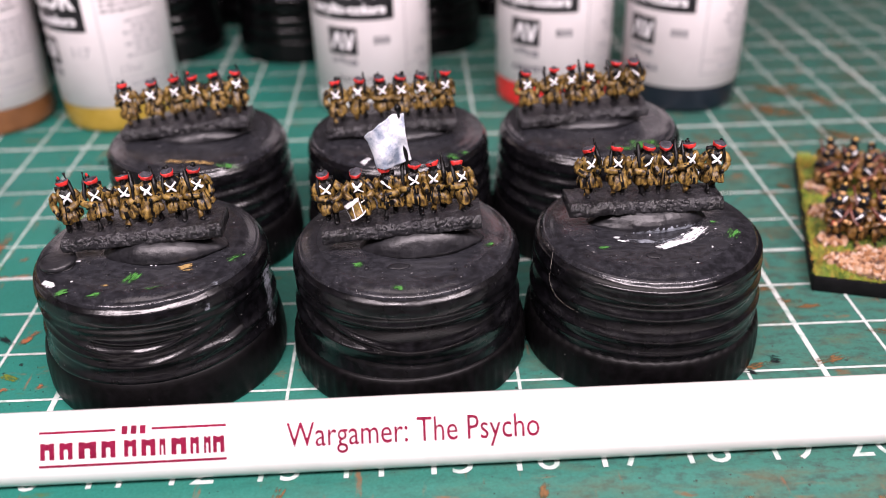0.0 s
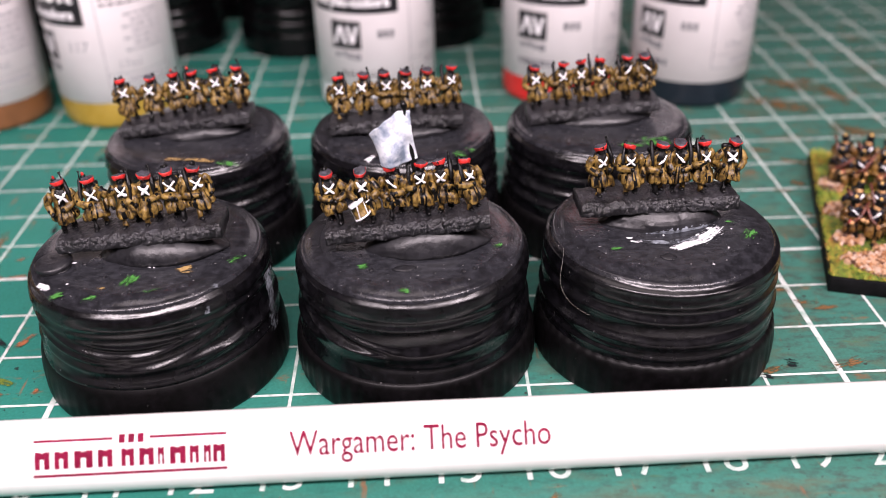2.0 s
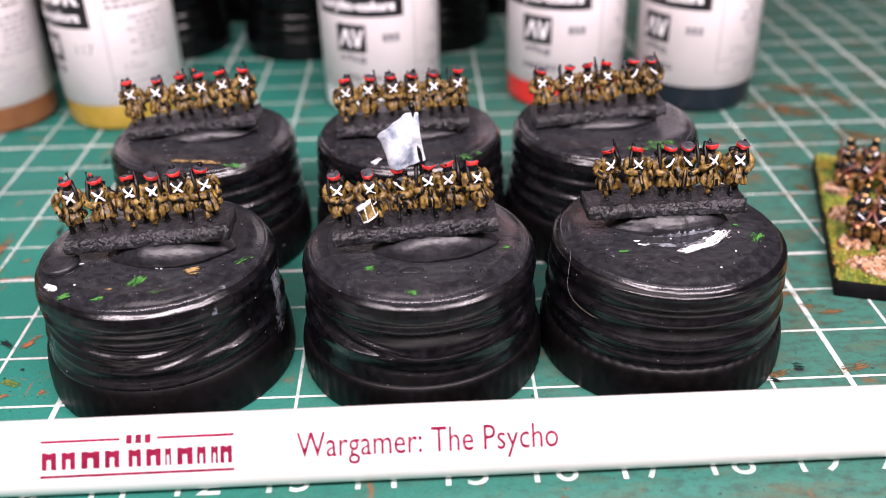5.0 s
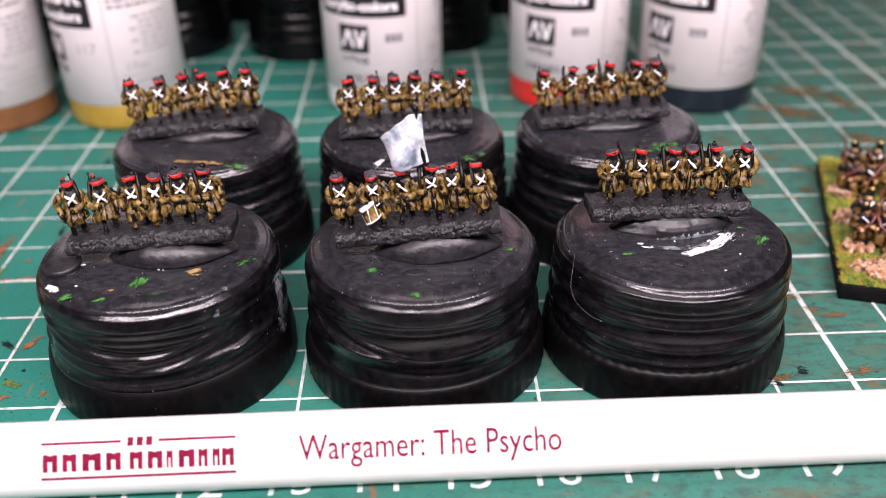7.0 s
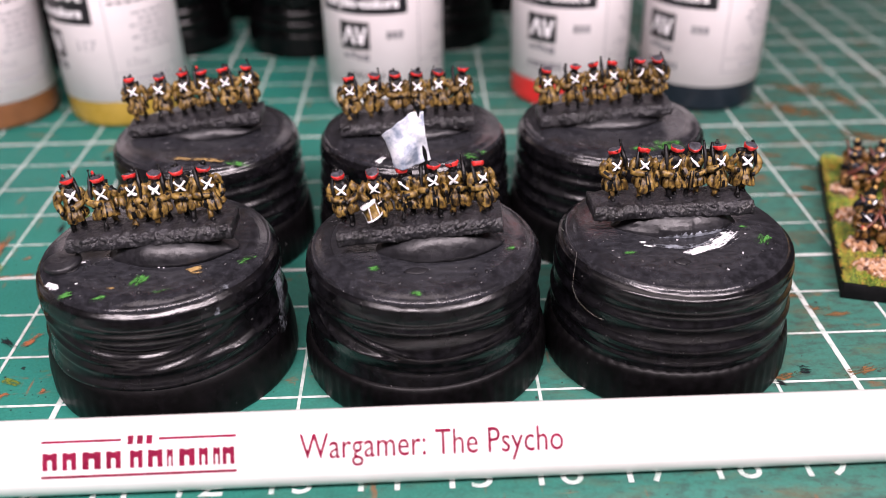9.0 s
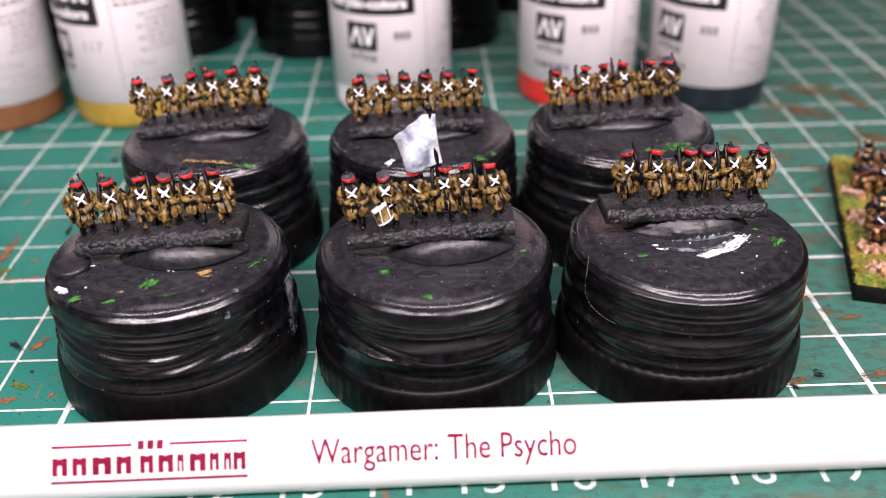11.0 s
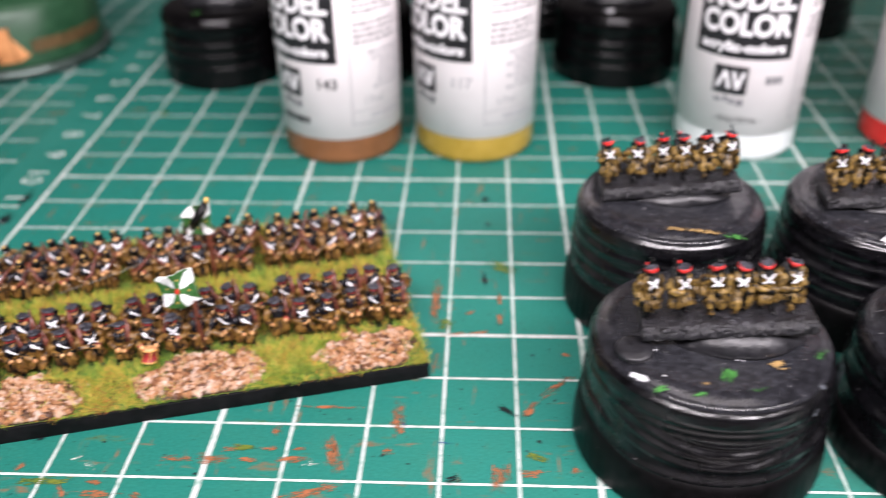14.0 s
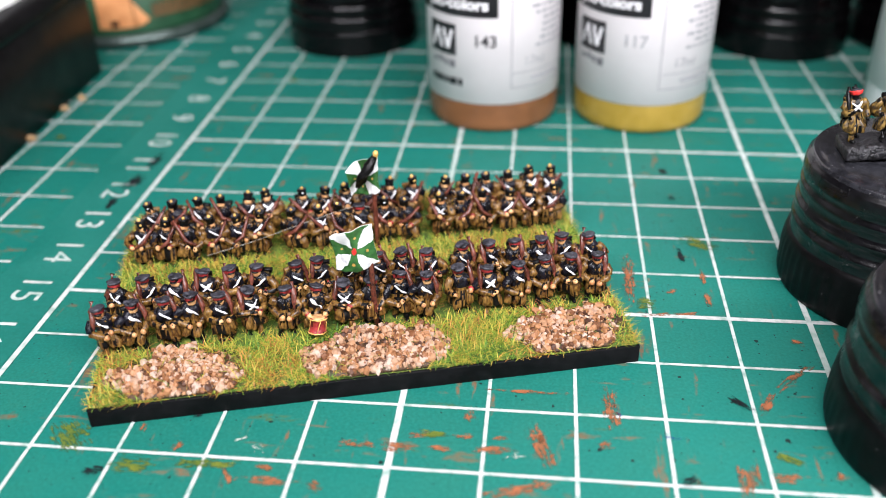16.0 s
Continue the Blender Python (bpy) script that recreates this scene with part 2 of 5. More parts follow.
def cutting_mat_material():
    """Green self-healing vinyl with knife dust, dark specks and rubbed-in paint."""
    m, nt, bsdf = shader("green_cutting_mat_vinyl")
    co = place(nt, False)
    big, mid, fine = noise_tex(nt, co, 18, 3), noise_tex(nt, co, 120, 5, 0.65), noise_tex(nt, co, 2600, 3)
    base = ramp(nt, big, [(0.3, (0.005, 0.106, 0.081)), (0.7, (0.008, 0.140, 0.110))])
    base = mix(nt, ramp(nt, mid, [(0.42, (0, 0, 0)), (0.75, (0.55,) * 3)]), base, (0.010, 0.115, 0.075))
    base = mix(nt, ramp(nt, fine, [(0.35, (0.0,) * 3), (0.75, (0.5,) * 3)]), base, (0.020, 0.205, 0.160))
    warp = nt.nodes.new("ShaderNodeVectorMath")
    warp.operation = "MULTIPLY_ADD"
    wob = node(nt, "ShaderNodeTexNoise", Scale=900.0, Detail=3.0)
    nt.links.new(co, wob.inputs["Vector"])
    nt.links.new(wob.outputs["Color"], warp.inputs[0])
    warp.inputs[1].default_value = (0.0008, 0.0008, 0.0)
    nt.links.new(co, warp.inputs[2])
    for scale, size in ((300.0, 0.10), (470.0, 0.10), (760.0, 0.11), (1150.0, 0.13)):
        cells = node(nt, "ShaderNodeTexVoronoi", Scale=scale)
        nt.links.new(warp.outputs[0], cells.inputs["Vector"])
        pick = nt.nodes.new("ShaderNodeSeparateColor")
        nt.links.new(cells.outputs["Color"], pick.inputs[0])
        near = nt.nodes.new("ShaderNodeMath")
        near.operation = "MULTIPLY_ADD"
        nt.links.new(pick.outputs[0], near.inputs[0])
        near.inputs[1].default_value = size * 2.2
        near.inputs[2].default_value = -size * 1.1
        hit = nt.nodes.new("ShaderNodeMath")
        hit.operation = "LESS_THAN"
        nt.links.new(cells.outputs["Distance"], hit.inputs[0])
        nt.links.new(near.outputs[0], hit.inputs[1])
        base = mix(nt, hit.outputs[0], base, (0.005, 0.016, 0.014))
    # grime worked in where most of the painting is done
    axis = nt.nodes.new("ShaderNodeSeparateXYZ")
    nt.links.new(co, axis.inputs[0])
    used = ramp(nt, axis.outputs[0], [(0.01, (0.0,) * 3), (0.09, (1.0,) * 3)])
    grime = ramp(nt, noise_tex(nt, co, 520, 5, 0.7, (0.8, 1.5, 1.0)), [(0.47, (0, 0, 0)), (0.66, (0.9,) * 3)])
    base = mix(nt, mix(nt, used, (0.0, 0.0, 0.0), grime), base, (0.012, 0.045, 0.038))
    base = mix(nt, mix(nt, used, (0.0, 0.0, 0.0), (0.22, 0.22, 0.22)), base, (0.105, 0.105, 0.085))
    tan = ramp(nt, noise_tex(nt, co, 140, 5, 0.65, (0.7, 1.8, 1.0)), [(0.50, (0, 0, 0)), (0.74, (0.75,) * 3)])
    base = mix(nt, mix(nt, used, (0.0, 0.0, 0.0), tan), base, (0.10, 0.06, 0.028))
    rust = noise_tex(nt, co, 110, 4, 0.6, (1.0, 2.2, 1.0))
    base = mix(nt, ramp(nt, rust, [(0.645, (0, 0, 0)), (0.71, (0.7,) * 3)]), base, (0.16, 0.075, 0.03))
    # thinner wipes of rust and olive, pulled the other way
    for grain, stretch, low, colour in ((170, (3.2, 0.55, 1.0), 0.64, (0.20, 0.075, 0.03)), (150, (0.5, 3.0, 1.0), 0.65, (0.20, 0.08, 0.03)), (120, (0.6, 2.4, 1.0), 0.66, (0.08, 0.10, 0.015))):
        wipe = nt.nodes.new("ShaderNodeMath")
        wipe.operation = "MULTIPLY"
        nt.links.new(ramp(nt, noise_tex(nt, co, grain, 3, 0.6, stretch), [(low, (0, 0, 0)), (low + 0.07, (0.75,) * 3)]), wipe.inputs[0])
        nt.links.new(ramp(nt, noise_tex(nt, co, 900, 4, 0.65), [(0.36, (0, 0, 0)), (0.56, (1, 1, 1))]), wipe.inputs[1])
        base = mix(nt, wipe.outputs[0], base, colour)
    nt.links.new(base, bsdf.inputs["Base Color"])
    nt.links.new(ramp(nt, mid, [(0.3, (0.42,) * 3), (0.7, (0.6,) * 3)]), bsdf.inputs["Roughness"])
    bsdf.inputs["Specular IOR Level"].default_value = 0.35
    bump(nt, bsdf, fine, 0.25, 0.00005)
    return m


def line_material():
    m, nt, bsdf = shader("worn_white_print")
    co = place(nt, False)
    wear, wear2 = noise_tex(nt, co, 500, 4, 0.6), noise_tex(nt, co, 45, 3)
    base = mix(nt, ramp(nt, wear, [(0.34, (0.75,) * 3), (0.52, (0.12,) * 3)]), (0.58, 0.60, 0.58), (0.14, 0.28, 0.22))
    base = mix(nt, ramp(nt, wear2, [(0.5, (0.0,) * 3), (0.72, (0.45,) * 3)]), base, (0.12, 0.28, 0.21))
    nt.links.new(base, bsdf.inputs["Base Color"])
    bsdf.inputs["Roughness"].default_value = 0.55
    return m


M_MAT = cutting_mat_material()
M_LINE = line_material()
M_BAND = painted("darker_mat_border", two((0.008, 0.125, 0.095), (0.013, 0.155, 0.120)), 1500, 60, (0.42, 0.6), shift=False)


def scatter_material(name, stops, rough=0.6, patchy=0.0):
    """Colours that go from piece to piece of one mesh."""
    m, nt, bsdf = shader(name)
    geo = nt.nodes.new("ShaderNodeNewGeometry")
    drift = nt.nodes.new("ShaderNodeMath")
    drift.operation = "MULTIPLY_ADD"
    nt.links.new(noise_tex(nt, place(nt, False), 160, 3), drift.inputs[0])
    drift.inputs[1].default_value = patchy
    nt.links.new(geo.outputs["Random Per Island"], drift.inputs[2])
    shift = nt.nodes.new("ShaderNodeMath")
    shift.operation = "SUBTRACT"
    nt.links.new(drift.outputs[0], shift.inputs[0])
    shift.inputs[1].default_value = patchy * 0.5
    nt.links.new(ramp(nt, shift.outputs[0], stops), bsdf.inputs["Base Color"])
    bsdf.inputs["Roughness"].default_value = rough
    return m


M_GRASS = scatter_material("static_grass", [(0.0, (0.045, 0.14, 0.012)), (0.25, (0.14, 0.27, 0.02)), (0.48, (0.30, 0.35, 0.032)), (0.72, (0.52, 0.40, 0.06)), (0.88, (0.58, 0.25, 0.05)), (1.0, (0.28, 0.09, 0.02))], 0.6, 1.4)
M_GRAVEL = scatter_material("tan_gravel", [(0.0, (0.05, 0.018, 0.008)), (0.2, (0.18, 0.07, 0.025)), (0.4, (0.36, 0.17, 0.07)), (0.7, (0.40, 0.245, 0.15)), (1.0, (0.48, 0.36, 0.29))], 0.6)


def paint_plastic(name, a, b):
    m = painted(name, two(a, b), 300, 60, (0.25, 0.38), gloss=0.35)
    m.node_tree.nodes["Principled BSDF"].inputs["Coat Weight"].default_value = 0.15
    return m


# ---- structure: table, mat, room ----
def room():
    bm = bmesh.new()
    box(bm, (2, -2, -1.8), (124, 124, 3.0), 0, 0.05)
    # the table's tone is picked dark so the caps reflect less
    table = part("tabletop", bm, painted("dark_tabletop_wood", two((0.030, 0.022, 0.018), (0.055, 0.042, 0.034)), 60, 12, (0.35, 0.5), stretch=(0.15, 1, 1), shift=False))
    tagged(table, "dark stained wooden tabletop under the cutting mat", "table", kind="structure")
    # unseen walls and ceiling, added close and dark to shape the reflections
    wall = painted("grey_wall_paint", two((0.10, 0.095, 0.09), (0.13, 0.125, 0.12)), 40, 6, (0.7, 0.85), shift=False)
    for name, c, s in (("wall_north", (2, 61, 35), (124, 2, 76)), ("wall_south", (2, -65, 35), (124, 2, 76)),
                       ("wall_east", (65, -2, 35), (2, 128, 76)), ("wall_west", (-61, -2, 35), (2, 128, 76)), ("ceiling", (2, -2, 74), (128, 128, 2))):
        bm = bmesh.new()
        box(bm, c, s)
        ob = part(name, bm, wall, smooth=False)
        tagged(ob, "plain dark grey painted " + name.split("_")[0] + " of an unseen enclosure added for reflections", name.split("_")[0], kind="structure")


room()


def text_bm(words, size, mi=0, spacing=1.0, bold=0.0):
    """The outline of words as a flat bmesh, in centimetres, from its left end on the base line; and its width."""
    cu = bpy.data.curves.new("words", "FONT")
    cu.body, cu.size, cu.resolution_u, cu.space_character = words, size, 3, spacing
    cu.offset = bold * size
    ob = new("words", cu)
    bpy.context.view_layer.update()
    me = bpy.data.meshes.new_from_object(ob.evaluated_get(bpy.context.evaluated_depsgraph_get()))
    bm = bmesh.new()
    bm.from_mesh(me)
    bpy.data.objects.remove(ob)
    bpy.data.curves.remove(cu)
    bpy.data.meshes.remove(me)
    for f in bm.faces:
        f.material_index = mi
    width = max((v.co.x for v in bm.verts), default=0)
    return bm, width


def strip_quad(bm, x0, y0, x1, y1, z, mi=0):
    f = bm.faces.new([bm.verts.new(p) for p in ((x0, y0, z), (x1, y0, z), (x1, y1, z), (x0, y1, z))])
    f.material_index = mi


def cutting_mat():
    root = empty("cutting_mat", at(0, 0, 0))
    tagged(root, "green cutting mat with white centimetre grid and paint stains", "cutting mat")
    bm = bmesh.new()
    box(bm, (2.5, 7.25, -0.15), (43.0, 29.5, 0.3), 0, 0.04)
    part("mat_sheet", bm, M_MAT, root)
    up = 0.008
    # the printed grid, every centimetre, bolder at each fifth
    for k in range(0, 29):
        bm = bmesh.new()
        w = 0.075 if k % 5 == 0 else 0.042
        strip_quad(bm, k - 10 - w / 2, -4.0, k - 10 + w / 2, 15.0, up)
        part("grid_line", bm, M_LINE, root)
    for k in range(0, 20):
        bm = bmesh.new()
        w = 0.075 if k % 5 == 0 or k == 19 else 0.042
        strip_quad(bm, -10, 15 - k - w / 2, 18, 15 - k + w / 2, up + 0.002)
        part("grid_line", bm, M_LINE, root)
    bm = bmesh.new()
    strip_quad(bm, -11.15, -5.2, -10.06, 18.2, up - 0.004)
    part("border_band", bm, M_BAND, root)
    # outer ruler on the short side
    for x, w in ((-12.02, 0.05), (-12.94, 0.05)):
        bm = bmesh.new()
        strip_quad(bm, x - w / 2, -6.5, x + w / 2, 18.2, up)
        part("ruler_line", bm, M_LINE, root)
    for k in range(-6, 18):
        bm = bmesh.new()
        w = 0.06 if k == 5 or k == 0 or k == 10 else 0.04
        strip_quad(bm, -13.7, k + 0.65 - w / 2, -11.2, k + 0.65 + w / 2, up + 0.002)
        part("ruler_tick", bm, M_LINE, root)
    # numbers along the front edge and up the short side
    for n in range(5, 28):
        bm, w = text_bm(str(n), 0.62, 0, 1.1)
        bmesh.ops.transform(bm, matrix=Matrix.Translation((n - 10 - w / 2, -4.62, up)), verts=bm.verts)
        part("ruler_number", bm, M_LINE, root, smooth=False)
    for n in range(1, 19):
        bm, w = text_bm(str(n), 0.62, 0, 1.1)
        bmesh.ops.transform(bm, matrix=Matrix.Translation((-10.74, 15 - n + w / 2, up)) @ Matrix.Rotation(-math.pi / 2, 4, "Z"), verts=bm.verts)
        part("ruler_number", bm, M_LINE, root, smooth=False)
    return root


MAT = cutting_mat()


# ---- screw caps that serve as painting stands ----
# the thread of each cap: ridges (height, how proud, half width) and the creases that handling pressed into
# the side (angle and height of both ends, how proud, half width); 0 degrees faces the front edge of the mat
THREADS = {
    11: ([(1.60, 0.012, 0.04), (1.30, 0.036, 0.045), (0.89, 0.044, 0.055), (0.66, 0.030, 0.05)],
         [(-58, 1.36, -8, 1.02, 0.034, 0.032), (-60, 1.14, -4, 0.95, 0.030, 0.030), (52, 1.34, 4, 1.04, 0.034, 0.034), (48, 1.14, 10, 0.90, 0.026, 0.028),
          (-20, 1.14, 22, 1.13, -0.034, 0.040), (-70, 1.00, -30, 0.80, -0.020, 0.035), (20, 0.76, 60, 0.98, 0.024, 0.030), (-25, 1.21, 30, 1.20, 0.018, 0.022)]),
    12: ([(1.61, 0.016, 0.035), (1.29, 0.042, 0.06), (0.93, 0.050, 0.095)],
         [(-50, 1.24, -9, 0.99, 0.034, 0.030), (-62, 1.08, -22, 0.93, 0.026, 0.026), (-46, 1.08, -16, 0.98, -0.040, 0.045), (60, 1.16, 20, 1.00, 0.020, 0.05),
          (-30, 0.76, 50, 0.74, -0.014, 0.03)]),
    13: ([(1.57, 0.014, 0.04), (1.22, 0.046, 0.075), (0.90, 0.046, 0.065), (0.70, 0.016, 0.03)], [(-60, 0.86, -20, 0.78, 0.012, 0.022)]),
}


BEND, RISE = math.radians(75), 0.285


def shoulder(seed):
    return 0.30 if seed == 13 else 0.235


def top_height(r, seed):
    """Height and slope of a cap's top at a distance from its middle."""
    wide = shoulder(seed)
    steep = RISE * math.cos(BEND) / (wide * math.sin(BEND))
    run = 0.55 if seed == 13 else 0.38
    q = min(1, max(0, (1.485 - wide * (1 - math.cos(BEND)) - r) / run))
    return 1.4275 + RISE * math.sin(BEND) + steep * run * (q - q * q + q ** 3 / 3), steep * (1 - q) ** 2


def cap_mesh(seed, crush, plain=False):
    """The threaded upper part of a metal bottle cap: a broad rounded shoulder over a thread creased by handling."""
    r = random.Random(seed)
    bm = bmesh.new()
    n, zs = 180, [0.52 + 0.0165 * k for k in range(56)]
    ph = [r.uniform(0, 6.28) for _ in range(8)]
    ridges, creases = THREADS.get(seed, ([(1.57, 0.012, 0.04), (1.25, 0.044, 0.07), (1.0, 0.046, 0.065), (0.76, 0.040, 0.06)], []))
    if plain:
        ridges = [(1.06, 0.028, 0.055), (0.80, 0.028, 0.055)]
    bend = [r.uniform(-1, 1) for _ in ridges]

    def radius(z, a):
        w = (z - 0.5) / 0.9
        q = 1.436 + 0.07 * (1 - w) + 0.052 * math.exp(-((z - 1.46) / 0.085) ** 2)
        for (rz, amp, half), b in zip(ridges, bend):
            zz = rz + crush * (0.022 * b * math.sin(a + ph[0]) + 0.020 * math.sin(a * 2 + ph[1] + b) + 0.006 * math.sin(a * 5 + ph[2] * b))
            fade = 1 - crush * 0.55 * max(0, math.sin(a * 2 + ph[3] + b * 4))
            q += amp * fade * math.exp(-((z - zz) / half) ** 2)
        deg = (math.degrees(a) + 90 + 180) % 360 - 180
        for a0, z0, a1, z1, amp, half in creases:
            # distances along the side: a degree is a fortieth of a centimetre
            ux, uz, px, pz = (a1 - a0) * 0.025, z1 - z0, (deg - a0) * 0.025, z - z0
            t = (px * ux + pz * uz) / (ux * ux + uz * uz)
            k = min(1, max(0, t))
            sag = 0.03 * math.sin(math.pi * k)
            d2 = (px - k * ux) ** 2 * 0.16 + (pz - k * uz + sag) ** 2
            q += amp * math.sin(math.pi * min(0.94, max(0.06, k))) ** 0.5 * math.exp(-d2 / half ** 2)
        return q - crush * 0.022 * max(0, math.sin(a * 3 + ph[4] + z * 4 * bend[0])) * math.sin(math.pi * min(1, max(0, w)))

    turns = [2 * math.pi * k / n for k in range(n)]
    rings = [[(radius(z, a) * math.cos(a), radius(z, a) * math.sin(a), z) for a in turns] for z in zs]
    mats = [0] * len(zs)
    # the shoulder, with two soft beads pressed into it
    z0, wide = zs[-1], shoulder(seed)
    for k in range(1, 25):
        b = BEND * k / 24
        bead = (0.022 if seed == 13 else 0.008) * math.exp(-((b - 0.55) / 0.13) ** 2) + 0.018 * math.exp(-((b - 0.98) / 0.12) ** 2)
        ring = []
        for a in turns:
            q = radius(z0, a) - wide * (1 - math.cos(b)) + bead * math.cos(b)
            dent = 0.012 * crush * noise.noise((math.cos(a) * 2.5, math.sin(a) * 2.5, seed + b)) + 0.010 * max(0, noise.noise((math.cos(a) * 14, math.sin(a) * 14, seed + b * 9)) - 0.15)
            ring.append(((q + dent) * math.cos(a), (q + dent) * math.sin(a), z0 + RISE * math.sin(b) + bead * math.sin(b)))
        rings.append(ring)
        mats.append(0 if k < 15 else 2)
    # the top rises from the shoulder in a low dome
    for q in (0.03, 0.07, 0.12, 0.17, 0.22, 0.28, 0.34, 0.40, 0.46, 0.55, 0.7, 0.9, 1.15):
        rr = 1.485 - wide * (1 - math.cos(BEND)) - q
        z = top_height(rr, seed)[0]
        rings.append([(rr * math.cos(a), rr * math.sin(a), z + 0.008 * noise.noise((rr * math.cos(a) * 3.5, rr * math.sin(a) * 3.5, seed))) for a in turns])
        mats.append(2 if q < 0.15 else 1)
    ring_loft(bm, rings, mats[:len(rings) - 1])
    return bm


def skirt_mesh(seed, plain=False):
    """The ribbed break-off ring below the thread."""
    bm = bmesh.new()
    n = 240
    ph = seed * 1.3
    rings = []
    # worn smooth on the creased cap, scalloped along its top on the third, a crisp lip on the rest
    lip = ((0.49, 1.548), (0.535, 1.535), (0.56, 1.505), (0.565, 1.45))
    if seed == 11:
        lip = ((0.50, 1.552), (0.56, 1.540), (0.62, 1.522), (0.66, 1.49), (0.67, 1.45))
    elif seed == 13:
        lip = ((0.49, 1.553), (0.53, 1.545), (0.565, 1.528), (0.59, 1.50), (0.60, 1.45))
    for z, q in ((0.0, 1.535), (0.015, 1.56), (0.06, 1.572), (0.18, 1.575), (0.32, 1.572), (0.42, 1.562)) + lip:
        q = min(q, 1.53) if plain else q
        rib = (0 if plain else 0.003 if seed == 11 else 0.007) * min(1, z / 0.06) * (1 if z < 0.46 else 0)
        notch = 0.014 if seed == 13 and z > 0.45 else 0
        rings.append([((q + rib * math.cos(a * 60)) * math.cos(a), (q + rib * math.cos(a * 60)) * math.sin(a), z + notch * abs(math.sin(a * 30)) + (0.015 * math.sin(a * 2 + ph) if z > 0.45 else 0)) for a in (2 * math.pi * k / n for k in range(n))])
    ring_loft(bm, rings)
    return bm


def putty_bm(seed, lx, ly, h):
    """A pressed lens of putty, pointed at both ends."""
    bm = bmesh.new()
    rings, n = [], 96
    for k, z in ((1.0, 0.0), (1.02, 0.05), (0.99, 0.10), (0.93, 0.15), (0.82, 0.20), (0.66, 0.235), (0.40, 0.25), (0.1, 0.25)):
        ring = []
        for j in range(n):
            a = 2 * math.pi * j / n
            c, sn = math.cos(a), math.sin(a)
            lump = 0.035 * noise.noise((c * 2, sn * 2, seed + z * 5)) + 0.012 * noise.noise((c * 7, sn * 7, seed + z * 14))
            ring.append((lx * k * c + lump * c, ly * k * sn * abs(sn) ** 0.35 + lump * sn, z * h / 0.25 * (1 - 0.92 * abs(c * min(1, k)) ** 3.6)))
        rings.append(ring)
    ring_loft(bm, rings)
    if seed == 16:
        bmesh.ops.subdivide_edges(bm, edges=[e for e in bm.edges if min(v.co.z for v in e.verts) < 0.9 * h and max(v.co.y for v in e.verts) < 0], cuts=3, use_grid_fill=True)
    for f in bm.faces:
        c = f.calc_center_median()
        # a ragged line of blue-grey paint where one mound meets the cap
        if seed == 16 and c.y < -0.08 and -0.5 < c.x / lx < 0.95 and c.z / h < min(1, (c.x / lx + 0.5) * 2) * (0.24 * (1 - abs(c.x / lx) ** 3) + 0.20 * noise.noise((c.x * 4, 0, 2)) + 0.16 * noise.noise((c.x * 26, c.z * 40, 5))):
            f.material_index = 1
    return bm


def dry_paint(name, stops, cover=0.5):
    """Paint wiped thin: streaked along its length and worn through towards its edges."""
    m = painted(name, stops, 900, 300, (0.5, 0.7), gloss=0.25)
    nt, bsdf = m.node_tree, m.node_tree.nodes["Principled BSDF"]
    tc, axis = nt.nodes.new("ShaderNodeTexCoord"), nt.nodes.new("ShaderNodeSeparateXYZ")
    nt.links.new(tc.outputs["Generated"], axis.inputs[0])

    def calc(op, a, b, c=0.0):
        n = nt.nodes.new("ShaderNodeMath")
        n.operation = op
        for socket, v in zip(n.inputs, (a, b, c)):
            if isinstance(v, (int, float)):
                socket.default_value = v
            else:
                nt.links.new(v, socket)
        return n.outputs[0]

    def hump(v):
        return calc("MULTIPLY", calc("MULTIPLY", v, calc("SUBTRACT", 1.0, v)), 4.0)

    fall = calc("MULTIPLY", hump(axis.outputs[0]), hump(axis.outputs[1]))
    fall = calc("POWER", fall, 0.9)
    streak = noise_tex(nt, place(nt), 1700, 4, 0.65, (0.4, 2.2, 1.0))
    lump = noise_tex(nt, place(nt), 900, 4, 0.65)
    mask = calc("ADD", calc("MULTIPLY_ADD", streak, 2.4, calc("MULTIPLY", lump, 1.6)), calc("MULTIPLY", fall, 1.0))
    alpha = calc("MULTIPLY", calc("SUBTRACT", mask, 3.10 - 0.62 * cover), 3.0)
    top = nt.nodes.new("ShaderNodeClamp")
    nt.links.new(alpha, top.inputs[0])
    nt.links.new(top.outputs[0], bsdf.inputs["Alpha"])
    return m


def patch(name, material, parent, x0, y0, x1, y1, w, z, label):
    """A thin film of paint between two points of its thing."""
    length = math.hypot(x1 - x0, y1 - y0) * 1.15 + w * 0.5
    bm = bmesh.new()
    strip_quad(bm, -length / 2, -w / 2, length / 2, w / 2, 0)
    ob = part(name, bm, material, parent, label)
    ob.matrix_local = at((x0 + x1) / 2, (y0 + y1) / 2, z, 0, 0, math.degrees(math.atan2(y1 - y0, x1 - x0)))
    return ob


M_GREENDAB = dry_paint("green_paint_dab", two((0.018, 0.075, 0.014), (0.05, 0.20, 0.04), 0.4, 0.58), 0.66)
M_WHITEDAB = dry_paint("white_paint_dab", two((0.55, 0.57, 0.6), (0.8, 0.8, 0.82)), 1.0)
M_TANDAB = dry_paint("tan_paint_dab", two((0.12, 0.08, 0.03), (0.36, 0.23, 0.09)), 0.66)
M_GREYDAB = dry_paint("blue_grey_paint_dab", two((0.05, 0.055, 0.062), (0.2, 0.22, 0.25), 0.4, 0.62), 0.75)
M_CRUMB = painted("tan_crumb", two((0.3, 0.18, 0.08), (0.5, 0.34, 0.18)), 900, 300, (0.5, 0.7))
